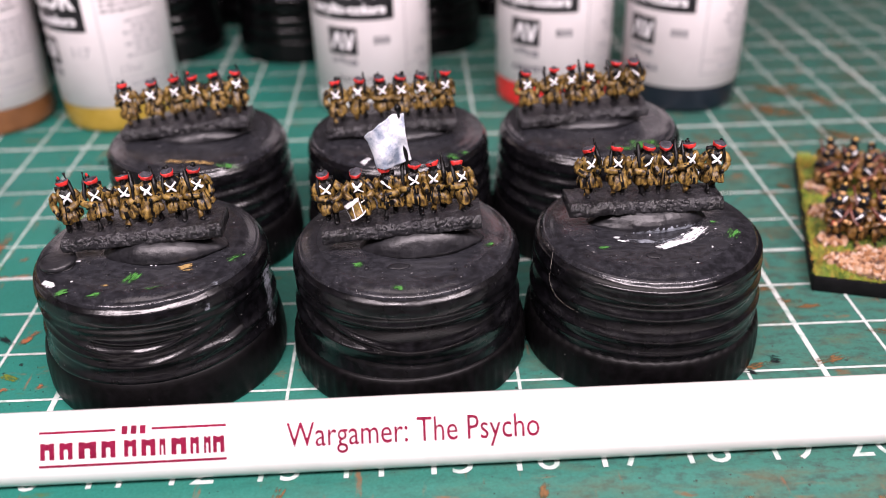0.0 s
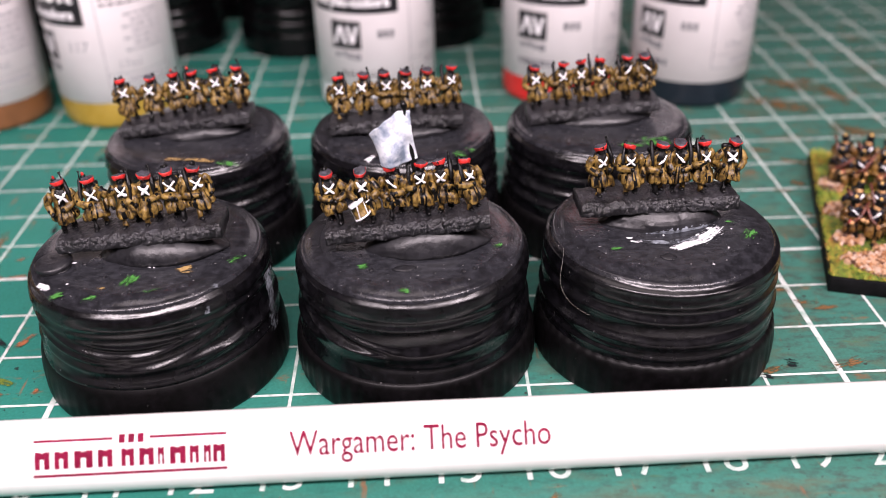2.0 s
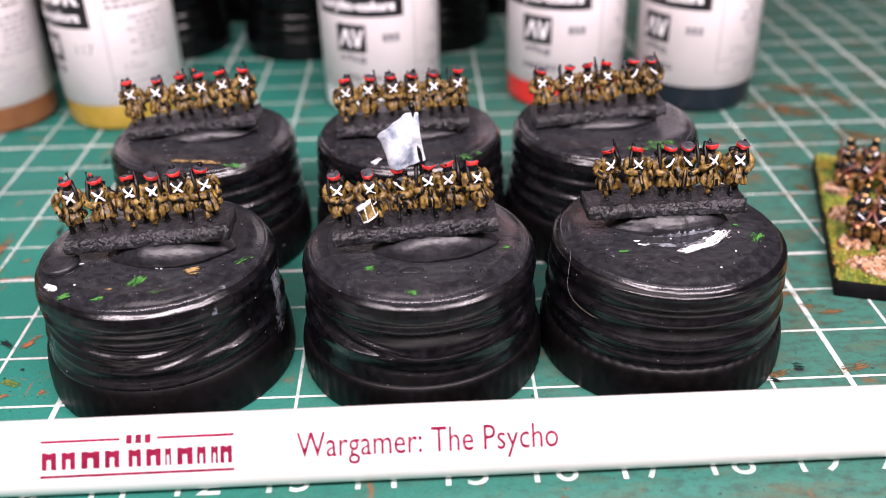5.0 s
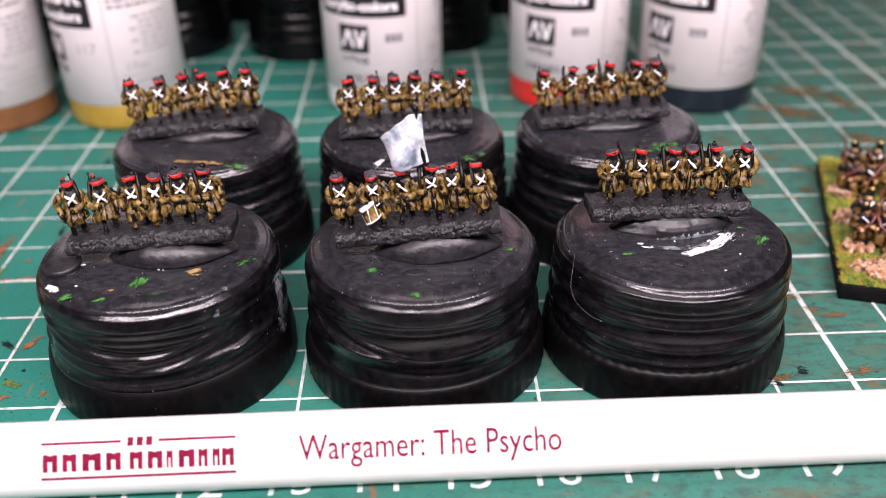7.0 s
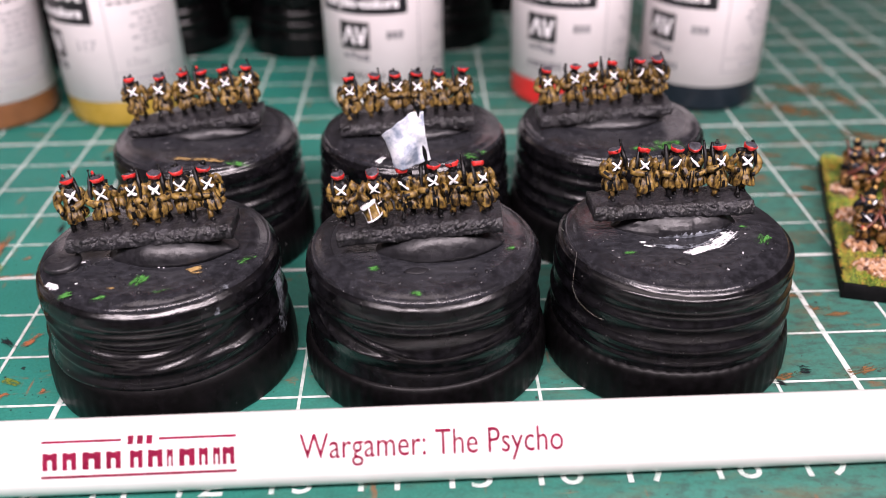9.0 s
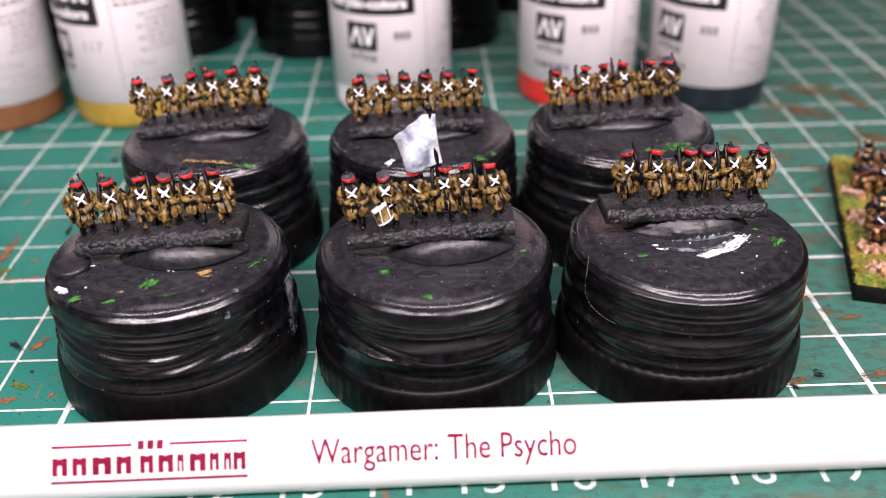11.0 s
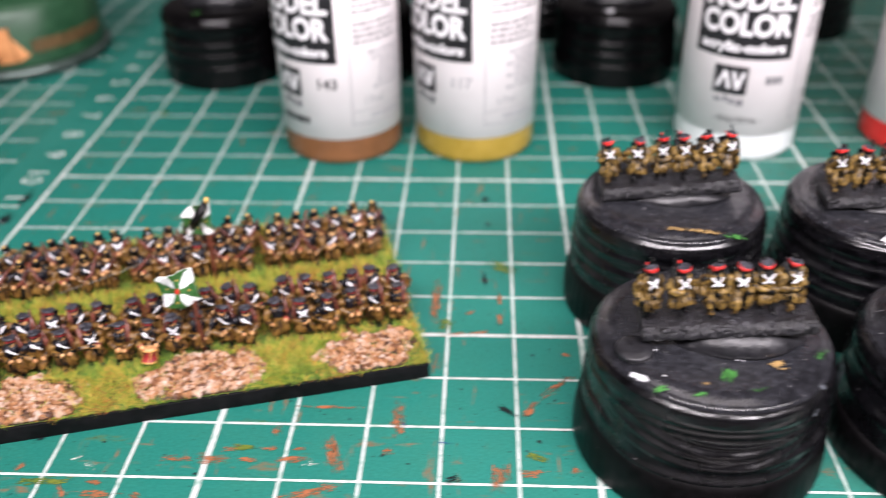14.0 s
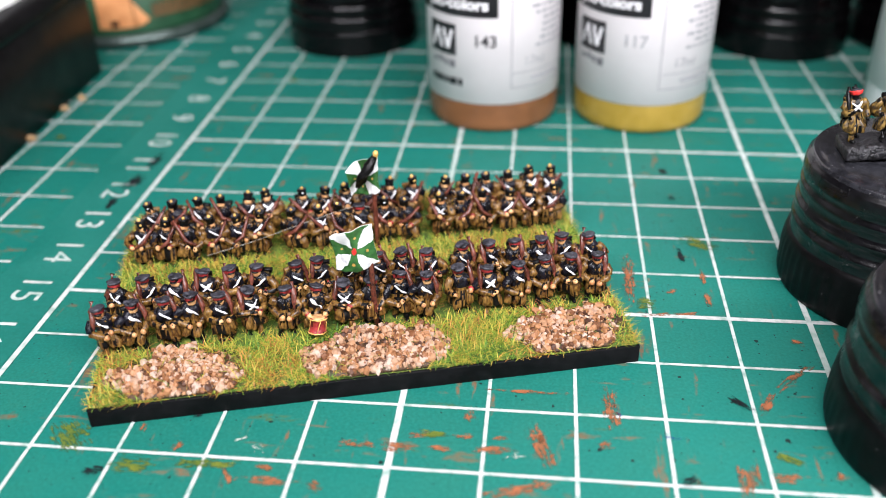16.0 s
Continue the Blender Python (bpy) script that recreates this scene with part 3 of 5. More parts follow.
DABS = {"green": M_GREENDAB, "white": M_WHITEDAB, "tan": M_TANDAB, "grey": M_GREYDAB, "black": M_PUTTY}


LIFT = {}


def screw_cap(x, y, seed, crush, label, group="painting stands", skin=None, lift=0.0, wide=1.0):
    """lift: how much longer the skirt is than that of the low caps; wide: scale across."""
    root = empty("bottle_cap", at(x, y, 0))
    tagged(root, label, "bottle cap", group)
    LIFT[root.name] = (lift, seed)
    bm = cap_mesh(seed, crush, bool(skin))
    bmesh.ops.transform(bm, matrix=Matrix.Translation((0, 0, lift)) @ Matrix.Diagonal((wide, wide, 1, 1)), verts=bm.verts)
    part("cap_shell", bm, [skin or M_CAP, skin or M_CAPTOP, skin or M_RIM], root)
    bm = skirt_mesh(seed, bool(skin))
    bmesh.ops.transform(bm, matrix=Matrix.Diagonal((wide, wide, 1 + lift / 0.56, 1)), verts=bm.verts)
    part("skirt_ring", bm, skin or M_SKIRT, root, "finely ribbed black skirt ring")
    return root


def settle(ob, cap, x, y, turn, over):
    """Lays a film of paint on the domed top of a cap, tilted with it."""
    lift, seed = LIFT[cap.name]
    z, slope = top_height(math.hypot(x, y), seed)
    tilt = Matrix.Rotation(math.atan(slope), 4, Vector((-y, x, 0)) if slope else (0, 0, 1))
    ob.matrix_local = at(x, y, z + lift + over) @ tilt @ Matrix.Rotation(radians(turn), 4, "Z")


def dab(cap, x, y, rx, ry, turn, colour, seed):
    """A dab of paint on the top of a cap, at a place on the mat's plan."""
    cx, cy = cap.location.x / CM, cap.location.y / CM
    if colour == "black":
        bm = bmesh.new()
        ring_loft(bm, [[((1 - 0.9 * k) * rx * (1 + 0.25 * noise.noise((math.cos(a) * 1.5, math.sin(a) * 1.5, seed))) * math.cos(a), (1 - 0.9 * k) * ry * (1 + 0.25 * noise.noise((math.cos(a) * 1.5, math.sin(a) * 1.5, seed + 5))) * math.sin(a), 0.012 * min(1, k * 4)) for a in (2 * math.pi * j / 24 for j in range(24))] for k in (0, 0.12, 0.5, 1.0)])
        ob = part("paint_lump", bm, M_PUTTY, cap, "dried black paint lump")
        settle(ob, cap, x - cx, y - cy, turn, 0.002)
        return
    c, s = 0.8 * rx * math.cos(radians(turn)), 0.8 * rx * math.sin(radians(turn))
    ob = patch("paint_dab", DABS[colour], cap, x - cx - c, y - cy - s, x - cx + c, y - cy + s, ry * 2.6, 0, colour + " paint dab")
    settle(ob, cap, x - cx, y - cy, turn, 0.009 + 0.0004 * (seed % 5))


def brushed(cap, x0, y0, x1, y1, w, colour, seed):
    cx, cy = cap.location.x / CM, cap.location.y / CM
    ob = patch("paint_stroke", DABS[colour], cap, x0 - cx, y0 - cy, x1 - cx, y1 - cy, w * 1.9, 0, colour + " paint stroke")
    settle(ob, cap, (x0 + x1) / 2 - cx, (y0 + y1) / 2 - cy, math.degrees(math.atan2(y1 - y0, x1 - x0)), 0.009 + 0.0004 * (seed % 5))


# ---- painted miniatures ----
FIG_MATS = [M_COAT, M_UNDER, M_BELT, M_RED, M_HAT, M_FLESH, M_WOOD, M_GOLD, M_NAVY, M_BROWN, M_MAROON]
COAT, UNDER, BELT, RED, HAT, FLESH, WOOD, GOLD, NAVY, BROWN, MAROON = range(11)


def figure_mesh(kind, seed):
    """A moulded toy figure, 7 mm high, in one skin of painted lumps. kind: primed, line, light, drummer, ensign."""
    r = random.Random(seed)
    u = r.uniform
    bm = bmesh.new()
    primed = kind.startswith("primed")
    light = kind == "light"
    coat = COAT if primed else BROWN
    chest = UNDER if primed else NAVY
    skin = UNDER if primed else FLESH
    lean, sway, twist = u(-0.02, 0.02), u(-0.03, 0.03), u(-0.5, 0.5)
    # striding legs and shoes
    step = u(0.02, 0.075) * r.choice((-1, 1))
    for s in (-1, 1):
        fx, fy = s * u(0.04, 0.07), s * step - 0.02
        tube(bm, [(fx, fy, 0.0), (fx, fy - 0.01, 0.05), (s * 0.045, s * step * 0.5 - 0.012, 0.12), (s * 0.045, 0.0, 0.24)], [0.036, 0.032, 0.040, 0.055], 7, UNDER if r.random() < (0.7 if primed else 0.55) else coat)
        ball(bm, (fx, fy - 0.032, 0.02), (0.030, 0.060, 0.022), 7, 4, UNDER)
    # skirted coat with deep folds, open in front
    n = 40
    folds, phase, gap = r.choice((4, 5, 6)), u(0, 6.28), -math.pi / 2 + u(-0.5, 0.5)
    hem = u(0.105, 0.135)
    bell = 1.14 if primed else 1.0
    prof = [(hem, 0.124 * bell, 0.106 * bell), (hem + 0.02, 0.132 * bell, 0.112 * bell), (0.20, 0.126 * bell, 0.106 * bell), (0.235, 0.116, 0.098), (0.27, 0.104, 0.088), (0.30, 0.090, 0.076), (0.335, 0.094, 0.076), (0.375, 0.102, 0.078), (0.41, 0.105, 0.076), (0.44, 0.098, 0.068), (0.465, 0.070, 0.052), (0.485, 0.042, 0.042)]

    def fold(a):
        return (0.5 + 0.5 * math.sin(folds * (a + 0.25 * math.sin(a * 2 + phase)) + phase)) ** 0.7

    rings = []
    for z, rx, ry in prof:
        k = max(0, 1 - (z - 0.14) / 0.17)
        ring = []
        for j in range(n):
            a = 2 * math.pi * j / n
            q = 1 + 0.30 * k * (fold(a) - 0.6) - 0.22 * k * math.exp(-(((a - gap + math.pi) % (2 * math.pi) - math.pi) / 0.16) ** 2)
            ring.append((rx * q * math.cos(a) + lean * z * 2 + sway * k, ry * q * math.sin(a) - 0.02 * k, z + 0.018 * k * math.sin(2 * a + phase)))
        rings.append(ring)
    for f in ring_loft(bm, rings, [coat] * 6 + [chest] * 5):
        c = f.calc_center_median()
        a = math.atan2(c.y, c.x - lean * c.z * 2)
        away = abs((a - gap + math.pi) % (2 * math.pi) - math.pi)
        if c.z < 0.30 and (fold(a) < (0.10 if primed else 0.24) or away < 0.08):
            f.material_index = UNDER
        if primed and c.z > 0.31 and c.y < 0 and abs(c.x - lean) > 0.045 + 0.02 * math.sin(seed + c.z * 40):
            f.material_index = coat
    # a flap of the coat that swings free
    if r.random() < 0.7:
        s = r.choice((-1, 1))
        x0 = s * u(0.03, 0.07) + lean
        tube(bm, [(x0, -0.085, 0.32), (x0 + s * 0.018, -0.105, 0.25), (x0 + s * 0.03 + sway, -0.115, 0.17), (x0 + s * 0.026 + sway, -0.11, 0.135)], [0.022, 0.040, 0.044, 0.022], 8, coat, 0.55)
    # pack, blanket roll and hanging pouch
    if r.random() < 0.9:
        box(bm, (lean, 0.105, 0.385), (0.15, 0.075, 0.13), UNDER if primed else r.choice((WOOD, UNDER)), 0.02)
        tube(bm, [(-0.075, 0.11, 0.448), (0.075, 0.11, 0.448)], 0.030, 8, UNDER if primed else r.choice((BROWN, UNDER)))
    if r.random() < 0.5:
        box(bm, (r.choice((-1, 1)) * 0.12, 0.03, 0.27), (0.05, 0.06, 0.075), UNDER, 0.012)
    # arms and fists
    side = r.choice((-1, 1))
    for s in (-1, 1):
        sh = Vector((s * 0.098 + lean, 0.0, 0.428))
        el = Vector((s * (u(0.148, 0.188) if primed else u(0.145, 0.175)), u(-0.07, 0.03), u(0.29, 0.345)))
        ha = Vector((s * u(-0.02, 0.08), -u(0.115, 0.145), u(0.27, 0.37))) if s == side else Vector((s * u(0.02, 0.10), -u(0.11, 0.14), u(0.24, 0.33)))
        if kind in ("drummer", "primed_drummer"):
            ha = Vector((s * 0.085, -0.13, 0.29))
        elif primed and s != side and r.random() < 0.45:
            el, ha = Vector((s * u(0.14, 0.16), u(-0.03, 0.02), 0.32)), Vector((s * u(0.12, 0.145), -u(0.05, 0.09), u(0.22, 0.25)))
        mid = sh.lerp(el, 0.55) + Vector((s * 0.012, 0, 0))
        tube(bm, [sh, mid, el], [0.046, 0.050, 0.042], 9, coat if primed or r.random() < 0.75 else NAVY)
        tube(bm, [el + Vector((-s * 0.004, 0, -0.006)), el.lerp(ha, 0.5) + Vector((0, -0.012, -0.006)), ha], [0.043, 0.040, 0.030], 9, coat)
        ball(bm, ha + Vector((0, -0.014, 0)), 0.026 if primed else 0.030, 7, 5, skin)
        if not primed:
            tube(bm, [ha + Vector((s * 0.02, 0.02, 0.01)), ha + Vector((s * 0.006, 0.004, 0.0))], 0.036, 7, r.choice((MAROON, UNDER, UNDER)))
    # collar, head, nose
    hx, hy = lean * 2 + u(-0.01, 0.01), -0.012
    tube(bm, [(hx, 0, 0.445), (hx, hy, 0.485)], [0.048, 0.038], 8, UNDER if primed else MAROON)
    ball(bm, (hx, hy - (0 if primed else 0.014), 0.502), (0.047, 0.052, 0.052), 10, 6, skin)
    ball(bm, (hx, hy - 0.050, 0.500), 0.012, 5, 4, skin)
    if not primed:
        ball(bm, (hx, hy + 0.02, 0.512), (0.05, 0.045, 0.046), 8, 5, UNDER)
    # cap: a broad flat crown over a deep band; on the shako a tall narrow body
    tilt = Matrix.Rotation(radians(u(-24, 12) if primed else u(-20, 4)), 3, "X") @ Matrix.Rotation(radians(u(-13, 13)), 3, "Y")
    band = RED if primed else MAROON
    hat = [(-0.006, 0.050, band), (0.002, 0.065, band), (0.018, 0.072, band), (0.036, 0.077, band), (0.043, 0.073, HAT), (0.048, 0.058, HAT), (0.050, 0.036, HAT), (0.047, 0.012, HAT)]
    if not primed:
        hat = [(-0.008, 0.046, band), (0.000, 0.060, band), (0.030, 0.064, band), (0.036, 0.071, HAT), (0.050, 0.077, HAT), (0.060, 0.073, HAT), (0.064, 0.056, HAT), (0.064, 0.02, HAT)]
    if light:
        hat = [(0.0, 0.052, UNDER), (0.02, 0.053, UNDER), (0.06, 0.056, UNDER), (0.078, 0.060, UNDER), (0.088, 0.048, HAT), (0.090, 0.02, HAT)]
    rings = [[tuple(Vector((hx, hy - 0.006, 0.522)) + tilt @ Vector((q * math.cos(a), q * 1.06 * math.sin(a), z))) for a in (2 * math.pi * k / 18 for k in range(18))] for z, q, _ in hat]
    ring_loft(bm, rings, [c for _, _, c in hat[:-1]])
    top = Vector((hx, hy, 0.522))
    if light:
        ball(bm, top + tilt @ Vector((0, -0.035, 0.098)), 0.022, 7, 5, GOLD)
        ball(bm, top + tilt @ Vector((0, -0.055, 0.04)), (0.02, 0.012, 0.016), 6, 4, r.choice((GOLD, BELT, UNDER)))
        ball(bm, (hx, hy - 0.056, 0.486), (0.026, 0.012, 0.010), 6, 4, UNDER)
    else:
        if not primed:
            ball(bm, top + tilt @ Vector((0, -0.066, 0.0)), (0.040, 0.026, 0.008), 7, 4, UNDER)
            ball(bm, top + tilt @ Vector((0, -0.070, 0.040)), (0.010, 0.006, 0.010), 5, 4, r.choice((BELT, HAT, HAT)))
        else:
            c = top + tilt @ Vector((u(-0.045, 0.045), u(0.02, 0.05), 0.045))
            if r.random() < 0.4:
                tube(bm, [c - Vector((0, 0, 0.02)), c + Vector((u(-0.01, 0.01), 0.01, 0.018)), c + Vector((u(-0.012, 0.012), 0.02, u(0.03, 0.045)))], [0.026, 0.032, 0.022], 7, UNDER)
                if r.random() < 0.3:
                    ball(bm, c + Vector((0.005, -0.004, 0.04)), (0.012, 0.016, 0.022), 6, 4, RED)
    # crossed belts, brushed on by hand
    f, bw = -0.089, 0.0122 if primed else 0.0108
    for s, chance in ((1, 0.95 if primed else 0.62), (-1, 0.72 if primed else 0.42)):
        if r.random() > chance:
            continue
        low, start = u(0.325, 0.36), u(0.432, 0.45)
        pts = [(-s * u(0.05, 0.066) + lean, f + 0.03, start), (-s * 0.03 + lean, f + 0.006, 0.418), (s * u(-0.008, 0.008) + lean, f, u(0.384, 0.40)), (s * 0.032 + lean, f + 0.002, 0.366), (s * u(0.045, 0.062) + lean, f + 0.014, low)]
        tube(bm, pts, [bw * u(0.6, 1.1), bw * u(0.9, 1.4), bw * u(0.9, 1.2), bw * u(0.8, 1.3), bw * u(0.5, 1.2)], 6, BELT)
    # musket, shouldered
    if kind in ("primed", "line"):
        s = side
        tube(bm, [(s * 0.105, -0.105, 0.27), (s * 0.112, -0.045, 0.42), (s * 0.09, 0.03, 0.53), (s * 0.075, 0.055, u(0.57, 0.65) if primed else u(0.58, 0.63))], [0.022, 0.026, 0.026, 0.017] if primed else [0.018, 0.028, 0.032, 0.022], 7, UNDER if primed else WOOD)
    if light:
        tube(bm, [(-side * 0.10, -0.115, u(0.25, 0.31)), (side * 0.03, -0.115, 0.36), (side * 0.16, -0.01, u(0.50, 0.60))], [0.018, 0.026, 0.016], 7, WOOD)
    if kind in ("drummer", "primed_drummer"):
        ax = Vector((-0.38, 0.12, 0.90)).normalized() if primed else Vector((0.10, 0.22, 0.93)).normalized()
        c = Vector((-0.06 if primed else -0.01, -0.19, 0.20))
        tube(bm, [c - ax * 0.085, c - ax * 0.06, c - ax * 0.055, c + ax * 0.055, c + ax * 0.06, c + ax * 0.085], [0.095, 0.095, 0.086, 0.086, 0.095, 0.095], 16, COAT if primed else MAROON)
        for e in (-0.075, 0.078):
            tube(bm, [c + ax * (e - 0.008), c + ax * (e + 0.008)], 0.099, 16, BELT if primed else GOLD)
        ball(bm, c + ax * 0.082, (0.085, 0.085, 0.014), 10, 4, BELT if primed else FLESH, ax.to_track_quat("Z", "Y").to_matrix())
        for k in range(5):
            q = Matrix.Rotation(2 * math.pi * k / 5, 3, ax) @ ax.orthogonal().normalized()
            tube(bm, [c + q * 0.092 - ax * 0.075, c + (Matrix.Rotation(0.45, 3, ax) @ q) * 0.092 + ax * 0.075], 0.0065 if primed else 0.006, 5, BELT if primed else GOLD)
        for s in (-1, 1):
            tube(bm, [(s * 0.085, -0.14, 0.29), (s * 0.03, -0.20, 0.285)], 0.007, 5, FLESH if not primed else BELT)
    if kind == "ensign":
        px, up = (0.02, 1.10) if seed < 430 else (0.19, 0.92)
        tube(bm, [(px, -0.09, 0.0), (px - 0.01, -0.075, 0.6), (px, -0.04, up)], [0.032, 0.032, 0.024], 7, WOOD)
    # casting and brush lumps; the raised paint skips the hollows, which stay black
    bmesh.ops.subdivide_edges(bm, edges=bm.edges[:], cuts=1, use_grid_fill=True)
    bm.normal_update()
    bm.verts.index_update()
    low = {}
    for v in bm.verts:
        p = v.co
        low[v.index] = (0.012 if primed else 0.014) * noise.noise((p.x * 20 + seed, p.y * 20, p.z * 13)) + 0.007 * noise.noise((p.x * 52, p.y * 52 + seed, p.z * 40))
    for v in bm.verts:
        v.co += v.normal * low[v.index]
        v.co.z = max(v.co.z, 0.0)
    bare = {COAT: -0.0036, BROWN: -0.0040, BELT: -0.009, NAVY: -0.004, FLESH: -0.005, MAROON: -0.005}
    for f in bm.faces:
        m = sum(low[v.index] for v in f.verts) / len(f.verts)
        if m < bare.get(f.material_index, -0.0085):
            f.material_index = UNDER
        elif f.material_index == NAVY:
            c = f.calc_center_median()
            if noise.noise((c.x * 30 + seed * 3, c.y * 30, c.z * 26 + 9)) < -0.42:
                f.material_index = BROWN
    bmesh.ops.rotate(bm, matrix=Matrix.Rotation(twist * 0.3, 3, "Z"), verts=bm.verts)
    bmesh.ops.scale(bm, vec=(1.03, 1.10, 1.16) if primed else (1.16, 1.16, 1.15), verts=bm.verts)
    me_ob = part("toy_soldier", bm, FIG_MATS)
    me = me_ob.data
    bpy.data.objects.remove(me_ob)
    return me


PRIMED = [figure_mesh("primed", 100 + k) for k in range(14)]
LINE = [figure_mesh("line", 200 + k) for k in range(14)]
LIGHT = [figure_mesh("light", 300 + k) for k in range(14)]


def soldier(me, m, label, group):
    ob = new("toy_soldier", me)
    ob.matrix_world = m
    return tagged(ob, label, "toy soldier", group)


def flag_bm(corners, seed, cross=False, curl=1.0, bulge=0.08):
    """A stiff curled flag with thickness. corners: x and z of hoist top, hoist foot, fly foot, fly top."""
    bm = bmesh.new()
    nx, ny = 56, 56
    (ax, az), (bx, bz), (cx, cz), (dx, dz) = corners
    grid = {}
    for sgn in (-1, 1):
        for i in range(nx + 1):
            for j in range(ny + 1):
                a, b = i / nx, j / ny
                x = (1 - a) * (b * ax + (1 - b) * bx) + a * (b * dx + (1 - b) * cx)
                z = (1 - a) * (b * az + (1 - b) * bz) + a * (b * dz + (1 - b) * cz)
                z += bulge * math.sin(math.pi * a) * (b - 0.3) + 0.02 * noise.noise((a * 5, b * 5, seed))
                x += 0.03 * math.sin(math.pi * b) * (a - 0.5) + 0.012 * noise.noise((a * 4, b * 4, seed + 7))
                y = curl * (0.07 * math.sin(a * 5.5 + seed) * (0.4 + a) + 0.025 * math.sin(b * 6 + a * 3 + seed)) + 0.03 * noise.noise((a * 3, b * 3, seed + 3)) + sgn * 0.014
                if a in (0, 1) or b in (0, 1):
                    y -= sgn * 0.008
                grid[sgn, i, j] = bm.verts.new((x, y, z))
    ct, st = math.cos(0.22), math.sin(0.22)
    for sgn in (-1, 1):
        for i in range(nx):
            for j in range(ny):
                q = [grid[sgn, i, j], grid[sgn, i + 1, j], grid[sgn, i + 1, j + 1], grid[sgn, i, j + 1]]
                f = bm.faces.new(q if sgn > 0 else q[::-1])
                a, b = (i + 0.5) / nx - 0.5, (j + 0.5) / ny - 0.5
                if cross:
                    wob = 0.02 * noise.noise((a * 9, b * 9, seed + 2))
                    a, b = a * ct + b * st + wob, b * ct - a * st + wob
                    green = abs(a) < 0.07 + 0.75 * b * b or abs(b) < 0.07 + 0.75 * a * a
                    gold = min(math.hypot(abs(a) - 0.31, b), math.hypot(a, abs(b) - 0.31)) < 0.034
                    f.material_index = 2 if math.hypot(a * 1.2, b * 0.8) < 0.075 else (3 if gold else 1 if green else 0)
    for i in range(nx):
        for j in (0, ny):
            bm.faces.new((grid[-1, i, j], grid[-1, i + 1, j], grid[1, i + 1, j], grid[1, i, j]))
    for j in range(ny):
        for i in (0, nx):
            bm.faces.new((grid[-1, i, j], grid[-1, i, j + 1], grid[1, i, j + 1], grid[1, i, j]))
    bmesh.ops.recalc_face_normals(bm, faces=bm.faces)
    return bm


def strip_bm(seed):
    """A cast strip 20 mm long, its sharp front edge ragged with filler."""
    bm = bmesh.new()
    nx = 170
    corner = [(-0.27, 0.035), (-0.305, 0.07), (-0.305, 0.155), (-0.24, 0.2), (0.20, 0.2), (0.25, 0.16), (0.24, 0.035)]
    outline = []
    for k, (y, z) in enumerate(corner):
        y2, z2 = corner[(k + 1) % len(corner)]
        n = max(1, int(math.hypot(y2 - y, z2 - z) / 0.022))
        outline += [(y + (y2 - y) * q / n, z + (z2 - z) * q / n) for q in range(n)]
    rings = []
    for i in range(nx + 1):
        x = -1.0 + 2.0 * i / nx
        ring = []
        for y, z in outline:
            p = Vector((x, y, z))
            soft = noise.noise((p.x * 6, p.y * 7 + seed, p.z * 7))
            sharp = noise.noise((p.x * 13, p.y * 20 + seed, p.z * 24)) + 0.9 * abs(noise.noise((p.x * 24, p.y * 30 + seed, p.z * 36)))
            k = 1.0 if y < -0.18 else 0.5
            d = (0.020 * soft + 0.030 * sharp) * k if z > 0.0 else 0.0
            ring.append((x * 0.985 + 0.012 * soft, y + d * (-1 if y < -0.2 else 0.5), z + d * (0.8 if z > 0.1 else 0)))
        rings.append(ring)
    ring_loft(bm, rings)
    bmesh.ops.recalc_face_normals(bm, faces=bm.faces)
    return bm


M_LIGHTLABEL = "toy soldier in olive coat with white crossbelts and red-banded cap"


